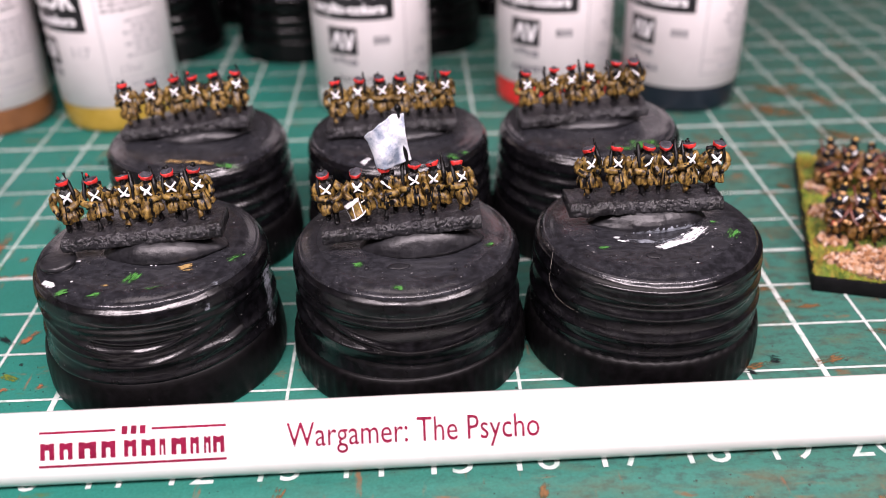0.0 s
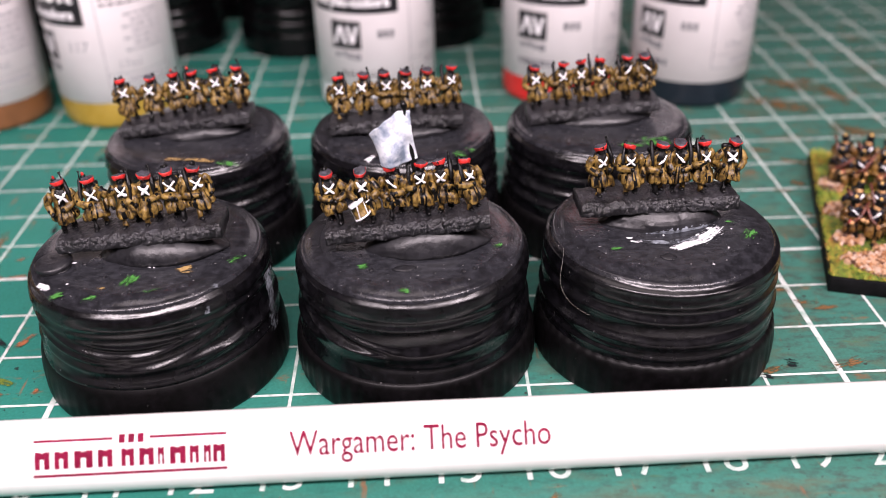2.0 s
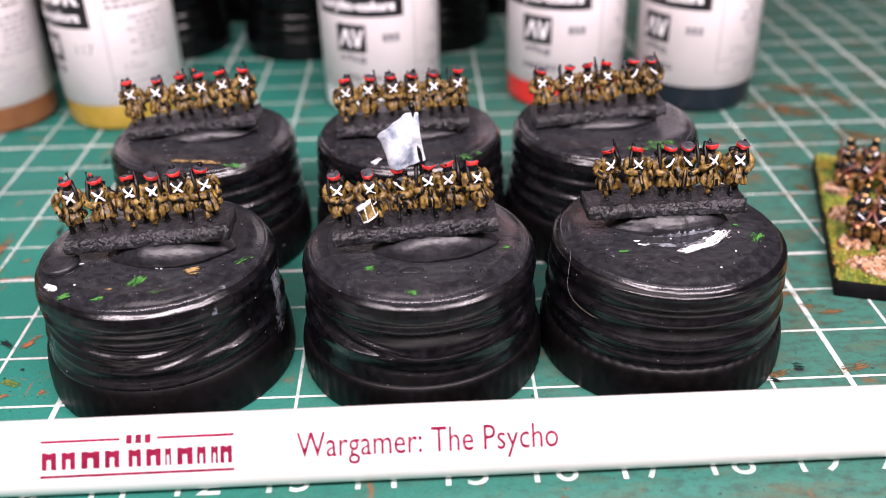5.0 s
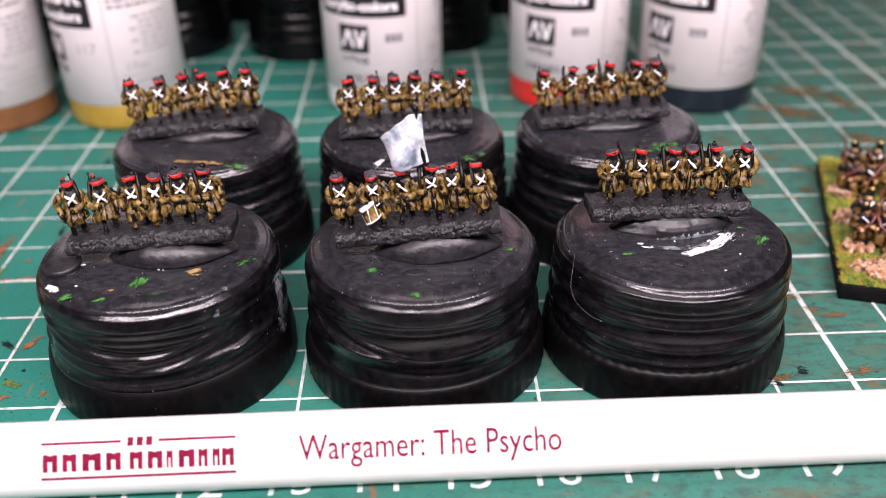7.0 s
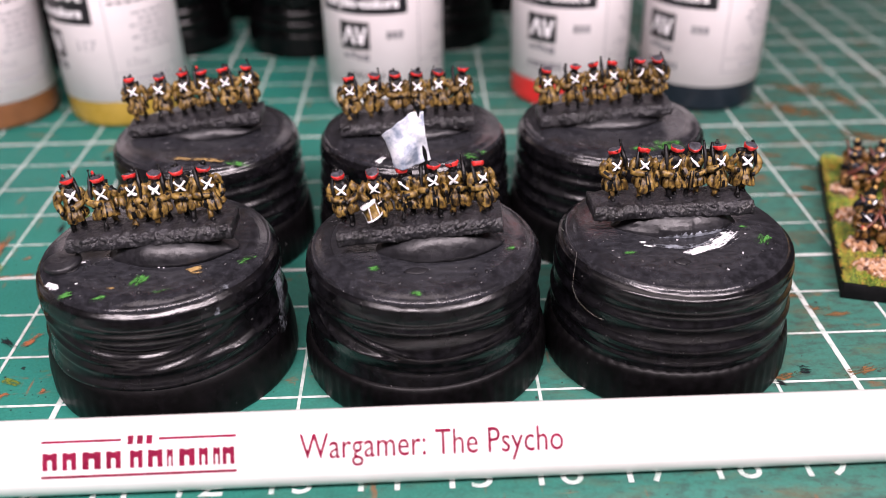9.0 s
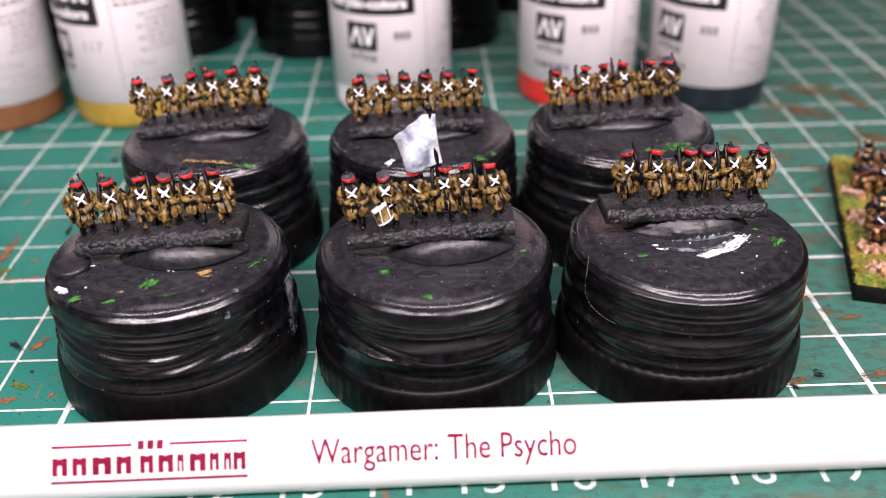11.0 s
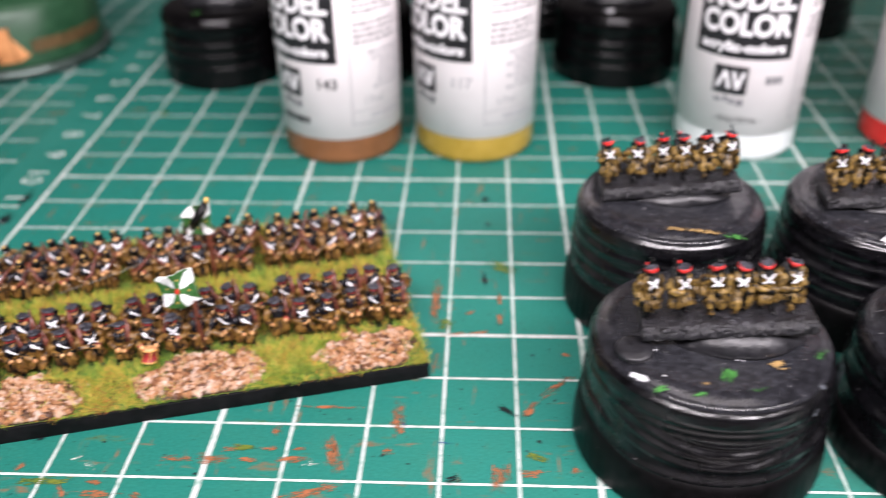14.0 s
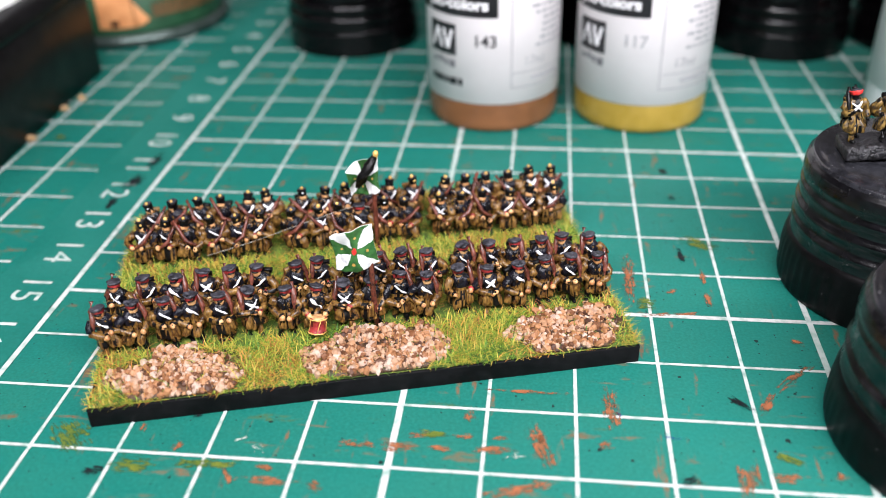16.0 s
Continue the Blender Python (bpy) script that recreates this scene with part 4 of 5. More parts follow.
def stand(cx, cy, sx, sy, sz, roll, yaw, seed, crush, kinds, label, lift=0.0, wide=1.0, shift=0.0, pitch=0.33, gaps=(0, 0.04, 0.06, 0.03, 0.02, 0), lens=0.12):
    """A cap with a strip of six figures stuck on a putty mound. sz: height of the strip's top; gaps: how far each figure is off an even row."""
    cap = screw_cap(cx, cy, seed, crush, label, lift=lift, wide=wide)
    m = at(sx, sy, sz - 0.2, 0, -roll, yaw)
    mound = part("putty_mound", putty_bm(seed + 3, 0.80, 0.42, sz - 0.2 - 1.73 - lift + 0.10), [M_PUTTY, M_MOUNDPAINT])
    mound.matrix_world = at(sx + lens, sy + 0.01, 1.735 + lift, 0, -roll * 0.6, yaw)
    tagged(mound, "smoothed mound of black putty on a bottle cap", "putty", "putty mounds")
    ob = part("miniature_base", strip_bm(seed * 1.7), M_STRIP)
    ob.matrix_world = m
    tagged(ob, "ragged black-primed strip base on a putty mound", "miniature base", "strip bases")
    bm = bmesh.new()
    rr = random.Random(seed * 7)
    x = -0.95
    while x < 0.95:
        size = rr.uniform(0.018, 0.045)
        ball(bm, (x, -0.285 + rr.uniform(-0.015, 0.03), 0.150 + rr.uniform(-0.045, 0.035)), (size * rr.uniform(1, 1.8), size * 0.8, size * rr.uniform(0.5, 0.9)), 7, 5, 0, Euler((rr.uniform(-0.5, 0.5), rr.uniform(-0.6, 0.6), rr.uniform(-0.6, 0.6))).to_matrix())
        x += rr.uniform(0.015, 0.05)
    for vert in bm.verts:
        vert.co += Vector((rr.uniform(-1, 1), rr.uniform(-1, 1), rr.uniform(-1, 1))) * 0.006
    part("filler_crust", bm, M_STRIP, ob, "crumbly filler along the front edge")
    r = random.Random(seed)
    for k in range(6):
        kind = kinds.get(k, "primed")
        me = PRIMED[(k * 5 + seed * 6) % 14] if kind == "primed" else figure_mesh("primed_" + kind, seed + k)
        what = {"primed": M_LIGHTLABEL, "drummer": "toy drummer in olive coat with a white drum", "ensign": "toy flag bearer in olive coat with a dark pole"}[kind]
        pm = m @ at((k - 2.5) * pitch + shift + gaps[k] + r.uniform(-0.008, 0.008), 0.055 + r.uniform(-0.025, 0.025), 0.19, 0, 0, r.uniform(-22, 22) if kind == "primed" else -6)
        soldier(me, pm, what, "soldiers on painting stands")
        if kind == "ensign":
            fl = part("toy_flag", flag_bm(((0.03, 0.60), (0.10, 0.0), (-0.33, -0.07), (-0.45, 0.33)), 1.0, False, 0.8, 0.10), [M_WHITEFLAG, M_GREENFLAG, M_MAROON, M_GOLD])
            fl.matrix_world = at(4.62, -2.30, 2.885)
            bm = bmesh.new()
            tube(bm, [(0.09, 0.10, -0.62), (0.05, 0.06, -0.05), (-0.01, 0.06, 0.40), (-0.03, 0.05, 0.60), (-0.04, 0.04, 0.66), (-0.05, 0.04, 0.71)], [0.040, 0.036, 0.030, 0.024, 0.042, 0.016], 9)
            part("pole", bm, M_UNDER, fl, "black-primed flag pole with a rounded finial")
            tagged(fl, "plain white painted toy flag on its pole", "toy flag")
    return cap


BLACKCAP = "black-painted metal screw cap used as a painting stand"
CAP_A = stand(1.30, -2.02, 1.375, -2.22, 2.13, 4.2, 0, 11, 1.0, {}, BLACKCAP + ", creased side", shift=-0.08, gaps=(0, 0.06, 0.11, 0.05, 0.045, 0), lens=0.17)
CAP_B = stand(4.60, -2.05, 4.575, -2.29, 2.155, 4.4, 0, 12, 0.9, {1: "drummer", 2: "ensign"}, BLACKCAP + ", scuffed rim", shift=-0.035, gaps=(0, 0.07, 0.09, 0.05, 0.02, 0), lens=0.20)
CAP_C = stand(7.76, -2.00, 7.67, -1.89, 2.125, -0.2, 2.4, 13, 0.2, {}, "black-painted screw cap painting stand with white smear on top", shift=0.10, pitch=0.32, gaps=(0, 0.05, 0.07, 0.04, 0.0, 0), lens=0.10)
CAP_D = stand(1.32, 1.08, 1.25, 1.05, 2.18, 5.2, 0, 14, 0.25, {}, BLACKCAP, 0.17, 0.95, pitch=0.338)
CAP_E = stand(4.48, 1.05, 4.41, 0.84, 2.16, 2.8, 0, 15, 0.25, {}, BLACKCAP, 0.17, 0.97)
CAP_F = stand(7.52, 1.10, 7.38, 1.02, 2.17, 3.8, 2, 16, 0.25, {}, BLACKCAP, 0.17, 0.97)
for k, (x, y) in enumerate(((-8.05, 11.05), (-4.72, 11.0), (-1.75, 11.5), (1.75, 11.25), (5.0, 11.5), (0.05, 14.65), (7.2, 14.65))):
    cap = screw_cap(x, y, 21 + k, 0.1, "black-painted metal screw cap behind the paint bottles", "spare caps behind the bottles", M_CLEANCAP)
    mound = part("putty_mound", putty_bm(50 + k, 0.95, 0.42, 0.28), M_PUTTY)
    mound.matrix_world = at(x, y - 0.1, 1.735)
    tagged(mound, "smoothed mound of black putty on a bottle cap", "putty", "putty mounds")
    dab(cap, x - 0.3, y - 1.0, 0.12, 0.1, 20, ("green", "white")[k % 2], 140 + k)

# paint left on the tops of the caps
for k, (x, y, rx, ry, a, c) in enumerate(((1.91, -2.71, 0.07, 0.09, 20, "tan"), (0.5, -3.12, 0.09, 0.06, 10, "green"), (0.91, -3.22, 0.11, 0.045, 5, "green"), (1.01, -3.06, 0.05, 0.03, 0, "tan"),
                                          (0.53, -2.47, 0.025, 0.02, 0, "white"), (2.30, -3.02, 0.06, 0.05, 30, "grey"), (0.32, -2.56, 0.20, 0.16, 0, "black"))):
    dab(CAP_A, x, y, rx, ry, a, c, 40 + k)
for k in range(6):
    brushed(CAP_A, 1.18 + 0.03 * k, -3.06 + 0.02 * (k % 3), 1.26 + 0.03 * k, -2.78, 0.03, "green", 60 + k)
brushed(CAP_A, 1.45, -3.2, 1.72, -3.08, 0.05, "green", 70)
brushed(CAP_A, 2.40, -2.58, 2.55, -2.36, 0.08, "green", 71)
brushed(CAP_A, 0.20, -2.86, 0.38, -2.98, 0.06, "white", 72)
for k, (x, y, rx, ry, a, c) in enumerate(((4.02, -2.81, 0.06, 0.07, 0, "green"), (4.51, -3.30, 0.07, 0.06, 0, "green"), (4.51, -2.87, 0.14, 0.07, 0, "black"), (5.65, -2.43, 0.08, 0.05, 30, "green"))):
    dab(CAP_B, x, y, rx, ry, a, c, 80 + k)
for k, (x0, y0, x1, y1, w) in enumerate(((7.28, -2.46, 7.36, -2.50, 0.03), (7.72, -2.67, 7.90, -2.66, 0.05), (7.78, -2.67, 7.98, -2.59, 0.08), (7.88, -2.61, 8.20, -2.45, 0.11), (8.10, -2.51, 8.38, -2.26, 0.13), (8.22, -2.40, 8.42, -2.22, 0.10))):
    brushed(CAP_C, x0, y0, x1, y1, w, "white", 90 + k)
for k, (x, y, rx, ry, a, c) in enumerate(((7.27, -2.39, 0.04, 0.03, 0, "white"), (7.07, -2.62, 0.08, 0.05, 0, "green"), (8.76, -2.39, 0.15, 0.10, 60, "green"), (8.62, -2.08, 0.06, 0.05, 0, "green"), (7.64, -2.84, 0.10, 0.07, 0, "black"), (7.38, -2.48, 0.035, 0.025, 0, "white"))):
    dab(CAP_C, x, y, rx, ry, a, c, 95 + k)
for k, (x0, y0, x1, y1) in enumerate(((1.0, 0.06, 1.3, 0.0), (1.25, 0.02, 1.6, -0.04), (1.5, -0.02, 1.85, -0.08))):
    brushed(CAP_D, x0, y0, x1, y1, 0.07, "tan", 110 + k)
brushed(CAP_D, 1.82, -0.08, 2.12, -0.12, 0.09, "green", 114)
for k, (x, y, rx, ry, a, c) in enumerate(((5.30, -0.08, 0.10, 0.08, 0, "green"), (5.48, 0.06, 0.09, 0.05, 20, "green"), (4.02, -0.14, 0.07, 0.05, 40, "white"))):
    dab(CAP_E, x, y, rx, ry, a, c, 115 + k)
brushed(CAP_F, 7.55, -0.02, 8.0, -0.06, 0.10, "green", 120)
brushed(CAP_F, 7.95, 0.02, 8.42, 0.12, 0.16, "green", 121)


def flecks(cap, seed, count):
    rr = random.Random(seed)
    for k in range(count):
        a, q = radians(rr.uniform(200, 345)), rr.uniform(0.35, 1.20)
        bm = bmesh.new()
        size = rr.uniform(0.012, 0.035)
        ball(bm, (0, 0, 0), (size, size * rr.uniform(0.5, 0.9), size * 0.35), 7, 4)
        for v in bm.verts:
            v.co += Vector((rr.uniform(-1, 1), rr.uniform(-1, 1), 0)) * size * 0.25
        ob = part("paint_fleck", bm, M_PUTTY if rr.random() < 0.75 else M_CRUMBWHITE, cap)
        settle(ob, cap, q * math.cos(a), q * math.sin(a), rr.uniform(0, 180), 0.004)


M_CRUMBWHITE = painted("white_fleck_paint", two((0.4, 0.4, 0.42), (0.7, 0.7, 0.72)), 900, 300, (0.4, 0.6))
for k, cap in enumerate((CAP_A, CAP_B, CAP_C)):
    flecks(cap, 700 + k, 16)


# ---- paint rubbed into the mat ----
M_RUST = dry_paint("rust_orange_stain", two((0.14, 0.075, 0.035), (0.30, 0.105, 0.045), 0.38, 0.6), 0.72)
M_BROWNSTAIN = dry_paint("brown_stain", two((0.05, 0.045, 0.02), (0.16, 0.085, 0.035), 0.38, 0.55), 0.62)
M_MOSS = dry_paint("moss_green_stain", two((0.035, 0.09, 0.02), (0.12, 0.15, 0.02), 0.35, 0.6), 0.7)
M_BLACKSTAIN = dry_paint("black_stain", two((0.006, 0.015, 0.014), (0.006, 0.008, 0.01), 0.35, 0.45), 0.75)
M_WHITESTAIN = dry_paint("white_stain", two((0.4, 0.5, 0.42), (0.6, 0.62, 0.55), 0.35, 0.55), 0.3)
M_BLUESTAIN = dry_paint("blue_stain", two((0.02, 0.06, 0.2), (0.03, 0.04, 0.3)))


def stains(colour, material, rows, seed):
    for k, (x0, y0, x1, y1, w) in enumerate(rows):
        patch("paint_stain", material, MAT, x0, y0, x1, y1, w * 2.6, 0.012 + 0.0005 * (k % 6), colour + " paint stain")


stains("rust orange", M_RUST, ((-2.63, -1.53, -2.56, -2.24, 0.1), (-2.76, -2.48, -2.61, -2.44, 0.07), (-3.5, -2.23, -3.27, -2.86, 0.11), (-2.21, 1.52, -2.24, 0.1, 0.09), (-0.06, -0.79, -0.71, -1.42, 0.06), (-0.72, -1.47, -0.94, -1.83, 0.06), (-1.26, -2.69, -1.29, -3.1, 0.1), (-1.15, -2.64, -1.19, -3.0, 0.08), (-1.04, -2.83, -0.64, -2.78, 0.07), (-0.31, -2.73, -0.28, -2.73, 0.06), (-1.21, 1.14, -1.2, 0.78, 0.05), (-1.21, 0.58, -1.2, 0.25, 0.06), (-1.74, 0.54, -1.58, 0.62, 0.05), (-2.16, -0.02, -1.31, 0.1, 0.04), (-0.31, -0.42, -0.16, -0.49, 0.05)), 500)
stains("rust orange", M_RUST, ((-5.59, -2.68, -5.18, -2.68, 0.06), (-5.09, -2.68, -4.8, -2.7, 0.1), (-4.59, -2.69, -4.37, -2.66, 0.06), (-4.16, -2.68, -3.67, -2.63, 0.07), (-4.86, -2.48, -4.61, -2.46, 0.05), (-4.36, -2.46, -4.11, -2.45, 0.05), (-3.92, -2.47, -3.74, -2.43, 0.04), (-4.11, -1.65, -3.05, -1.66, 0.03), (-3.99, -3.32, -3.19, -3.05, 0.08), (-4.21, -2.05, -4.17, -2.19, 0.08), (-7.34, -2.82, -7.38, -2.96, 0.06), (-6.76, -3.12, -6.61, -3.39, 0.04), (-6.58, -3.31, -5.88, -3.29, 0.07), (-6.39, -3.11, -6.23, -3.12, 0.05), (-7.85, -2.55, -7.86, -2.66, 0.06), (-5.79, -3.28, -5.62, -3.37, 0.07)), 530)
stains("rust brown", M_BROWNSTAIN, ((11.6, 6.2, 13.0, 5.3, 0.35), (12.2, 7.4, 13.4, 6.4, 0.3), (11.2, 8.2, 12.0, 7.6, 0.25), (12.9, 4.6, 13.6, 4.0, 0.3), (11.0, 10.5, 12.5, 9.5, 0.3), (9.1, -1.32, 9.7, -1.27, 0.10), (9.2, -0.55, 9.9, -0.62, 0.08), (10.1, -1.62, 10.6, -1.55, 0.07), (9.9, -2.9, 10.5, -2.75, 0.10), (10.9, -2.2, 11.4, -2.3, 0.08), (8.9, -3.0, 9.4, -2.8, 0.07), (13.1, 7.1, 13.5, 7.0, 0.2), (13.5, 6.9, 13.75, 5.4, 0.2), (10.0, 2.5, 10.5, 2.6, 0.1), (3.0, -5.1, 3.15, -4.7, 0.08), (6.0, -5.2, 6.1, -4.8, 0.08), (2.95, 3.6, 3.05, 2.9, 0.1), (8.6, 3.6, 8.9, 3.4, 0.12)), 560)
stains("rust brown", M_BROWNSTAIN, ((10.9, 3.7, 11.4, 3.5, 0.09), (11.3, 3.2, 11.9, 2.9, 0.08), (11.2, 2.3, 11.5, 2.1, 0.11), (10.8, 2.0, 11.2, 1.9, 0.07), (9.6, -1.05, 10.05, -1.15, 0.08), (9.9, -1.4, 10.4, -1.45, 0.07), (10.2, 4.6, 10.8, 4.3, 0.07), (11.0, 1.2, 11.3, 0.9, 0.06)), 570)
stains("grimy brown", M_BROWNSTAIN, tuple((7.2 + 0.62 * k + 0.2 * math.sin(k * 2.3), -5.55 + 0.32 * math.sin(k * 1.7), 7.5 + 0.62 * k + 0.3 * math.sin(k), -5.5 + 0.35 * math.sin(k * 1.7 + 0.4), 0.07 + 0.04 * math.sin(k * 3.1)) for k in range(13)), 650)
stains("black", M_BLACKSTAIN, tuple((9.0 + 0.38 * k, -3.0 - 0.14 * k + 0.45 * math.sin(k * 2.1), 9.12 + 0.38 * k, -3.05 - 0.14 * k + 0.45 * math.sin(k * 2.1), 0.05 + 0.03 * math.sin(k * 1.3)) for k in range(12)), 660)
stains("moss green", M_MOSS, ((-8.79, -2.67, -8.46, -2.95, 0.22), (-7.97, -3.18, -7.54, -3.21, 0.14), (-7.35, -3.14, -6.55, -3.08, 0.08), (-2.14, 0.24, -1.99, 0.23, 0.16), (-0.91, -2.45, -0.6, -2.61, 0.06), (-4.74, -2.46, -4.43, -2.45, 0.06), (-1.31, 1.99, -0.97, 1.77, 0.2), (-8.9, 8.2, -8.7, 8.0, 0.1), (-12.6, 5.0, -12.5, 4.9, 0.12)), 580)
stains("black", M_BLACKSTAIN, ((-1.24, -1.56, -1.03, -1.77, 0.06), (-1.89, -2.96, -1.76, -2.89, 0.09), (-8.23, -3.3, -8.04, -3.32, 0.08), (-7.3, -2.41, -7.29, -2.31, 0.06), (-1.46, 1.73, -1.43, 1.27, 0.04), (-10.32, 4.44, -10.34, 3.75, 0.1), (-10.36, 3.49, -10.41, 3.01, 0.16), (-10.47, 2.7, -10.44, 2.28, 0.08), (-1.46, 4.32, -1.43, 4.11, 0.08), (-1.42, 3.31, -1.4, 3.21, 0.06)), 600)
stains("white", M_WHITESTAIN, ((-6.79, -2.73, -6.61, -2.67, 0.05), (-6.59, -2.76, -6.36, -2.87, 0.08), (-3.37, -2.44, -3.31, -2.43, 0.06), (-3.78, -2.78, -3.55, -2.67, 0.06)), 620)
stains("blue", M_BLUESTAIN, ((-2.6, -1.75, -2.49, -2.02, 0.03), (-2.2, -2.27, -1.78, -2.33, 0.025)), 640)


# ---- finished regiment plates ----
def plate(name, m, kinds, label, patches, flags, tall=1.0):
    root = empty(name, m)
    tagged(root, label, "miniature base")
    L, D, H = 6.45, 4.35, 0.25
    bm = bmesh.new()
    box(bm, (L / 2, D / 2, H / 2), (L, D, H), 0, 0.015)
    part("plinth", bm, M_BLACKEDGE, root, "matt black plinth")
    bm = bmesh.new()
    nx, ny = 60, 42
    vs = [[bm.verts.new((0.03 + (L - 0.06) * i / nx, 0.03 + (D - 0.06) * j / ny, H + 0.005 + (0.03 * (noise.noise((i * 0.35, j * 0.35, 3)) + 1.0) if 0 < i < nx and 0 < j < ny else 0))) for j in range(ny + 1)] for i in range(nx + 1)]
    for i in range(nx):
        for j in range(ny):
            bm.faces.new((vs[i][j], vs[i + 1][j], vs[i + 1][j + 1], vs[i][j + 1]))
    part("soil", bm, M_SOIL, root)
    r = random.Random(5)

    def stony(x, y):
        return any(((x - a) / c) ** 2 + ((y - b) / d) ** 2 < 1 + 0.9 * noise.noise((x * 3.4, y * 3.4, 1)) for a, b, c, d in patches)

    verts, tris = [], []
    while len(tris) < 96000:
        x, y = r.uniform(0.0, L), r.uniform(0.0, D)
        ranks = any(abs(y - v) < 0.2 and 0.1 < x < 6.35 for v in (1.08, 1.62, 3.0, 3.55))
        if stony(x, y) and r.random() < 0.955 or ranks and r.random() < 0.8 or noise.noise((x * 4, y * 4, 7)) < -0.25 and r.random() < 0.6:
            continue
        edge = min(x, y, L - x, D - y)
        h = tall * r.uniform(0.09, 0.28) * (0.5 if ranks else 1) * (0.6 if edge < 0.12 else 1)
        a, t = r.uniform(0, 6.28), r.uniform(0.7, 4.2)
        w = r.uniform(0.0024, 0.0046)
        dx, dy = math.cos(a), math.sin(a)
        z0 = H + 0.02
        k = len(verts)
        rise = h / math.sqrt(1 + t * t)
        mx, my = x + dx * rise * t * 0.4, y + dy * rise * t * 0.4
        ex, ey = x + dx * rise * t * 1.1 + r.uniform(-0.02, 0.02), y + dy * rise * t * 1.1 + r.uniform(-0.02, 0.02)
        verts += [(x - dy * w, y + dx * w, z0), (x + dy * w, y - dx * w, z0), (mx + dy * w, my - dx * w, z0 + rise * 0.65), (mx - dy * w, my + dx * w, z0 + rise * 0.65), (ex, ey, z0 + rise)]
        tris += [(k, k + 1, k + 2, k + 3), (k + 3, k + 2, k + 4)]
    me = bpy.data.meshes.new("grass")
    me.from_pydata([tuple(c * CM for c in v) for v in verts], [], tris)
    me.materials.append(M_GRASS)
    ob = new("grass", me)
    ob.parent = root
    tagged(ob, "tufts of yellow-green static grass", kind="stuff")
    for a, b, c, d in patches:
        bm = bmesh.new()
        n = 40
        ring = lambda k, z: [(min(L - 0.04, max(0.04, a + k * c * (1 + 0.12 * noise.noise((math.cos(q) * 2, math.sin(q) * 2, a))) * math.cos(q))), min(D - 0.04, max(0.04, b + k * d * (1 + 0.12 * noise.noise((math.cos(q) * 2, math.sin(q) * 2, b))) * math.sin(q))), z) for q in (2 * math.pi * j / n for j in range(n))]
        ring_loft(bm, [ring(1.0, H + 0.01), ring(0.96, H + 0.055), ring(0.5, H + 0.065), ring(0.05, H + 0.065)])
        part("gravel_bed", bm, M_DIRT, root, "dark brown glue bed under the gravel")
    bm = bmesh.new()
    count = 0
    while count < 2100:
        x, y = r.uniform(0.05, L - 0.05), r.uniform(0.03, D)
        if not stony(x, y):
            continue
        s = r.uniform(0.024, 0.052) + (0.022 if r.random() < 0.15 else 0)
        q = Euler((r.uniform(0, 3), r.uniform(0, 3), r.uniform(0, 3))).to_matrix()
        ball(bm, (x, y, H + 0.052 + r.uniform(0, 0.03)), (s, s * r.uniform(0.6, 0.95), s * r.uniform(0.5, 0.8)), 6, 4, 0, q)
        count += 1
    for v in bm.verts:
        v.co += Vector((r.uniform(-1, 1), r.uniform(-1, 1), r.uniform(-1, 1))) * 0.011
    tagged(part("gravel", bm, M_GRAVEL, root, smooth=False), "loose tan and pinkish gravel", kind="stuff")
    # the ranks
    for row, (v, kind) in enumerate(kinds):
        for k in range(18):
            u_ = (0.22 + 0.345 * k + 0.09 * (k // 6 - 1) if kind == "line" else 0.46 + 0.325 * k + 0.12 * (k // 6 - 1)) + (0.12 if row % 2 else 0)
            pool = LINE if kind == "line" else LIGHT
            me = pool[r.randrange(14)]
            what = "toy soldier in dark coat with maroon-banded cap and white belts" if kind == "line" else "toy soldier in dark coat with gold-topped shako and brown musket"
            if (row, k) in flags:
                me = figure_mesh(flags[row, k], 400 + row * 20 + k)
                what = "toy drummer with a maroon drum" if flags[row, k] == "drummer" else "toy flag bearer in dark coat with a brown pole"
            pm = m @ at(u_ + r.uniform(-0.03, 0.03), v + r.uniform(-0.05, 0.05), H + 0.02, 0, 0, r.uniform(-25, 25))
            soldier(me, pm, what, "finished soldiers on " + name.replace("_", " "))
            if flags.get((row, k)) == "ensign":
                pm = m @ at(u_, v, H + 0.02, 0, 0, -4)
                fl = part("toy_flag", flag_bm(((0.0, 0.56), (0.06, 0.04), (-0.46, -0.05), (-0.52, 0.40)) if row == 0 else ((0.0, 0.56), (0.0, 0.04), (-0.40, -0.02), (-0.46, 0.36)), 2.2 + row, True, 0.8), [M_CLEANFLAG, M_GREENFLAG, M_RED, M_GOLD])
                fl.matrix_world = pm @ at(0.07 if row == 0 else 0.26, -0.10, 0.88 if row == 0 else 0.86)
                if row:
                    bm = bmesh.new()
                    tube(bm, [(-0.30, -0.10, 0.16), (-0.24, -0.13, 0.30), (-0.13, -0.11, 0.46), (-0.05, -0.05, 0.58)], [0.03, 0.07, 0.075, 0.04], 14, 0)
                    tube(bm, [(-0.05, -0.05, 0.56), (-0.03, -0.04, 0.62), (-0.02, -0.03, 0.67)], [0.03, 0.045, 0.02], 9, 1)
                    bmesh.ops.subdivide_edges(bm, edges=bm.edges[:], cuts=2, use_grid_fill=True)
                    for vert in bm.verts:
                        vert.co += Vector((noise.noise(vert.co * 22), noise.noise(vert.co * 22 + Vector((5, 0, 0))), noise.noise(vert.co * 22 + Vector((0, 5, 0))))) * 0.022
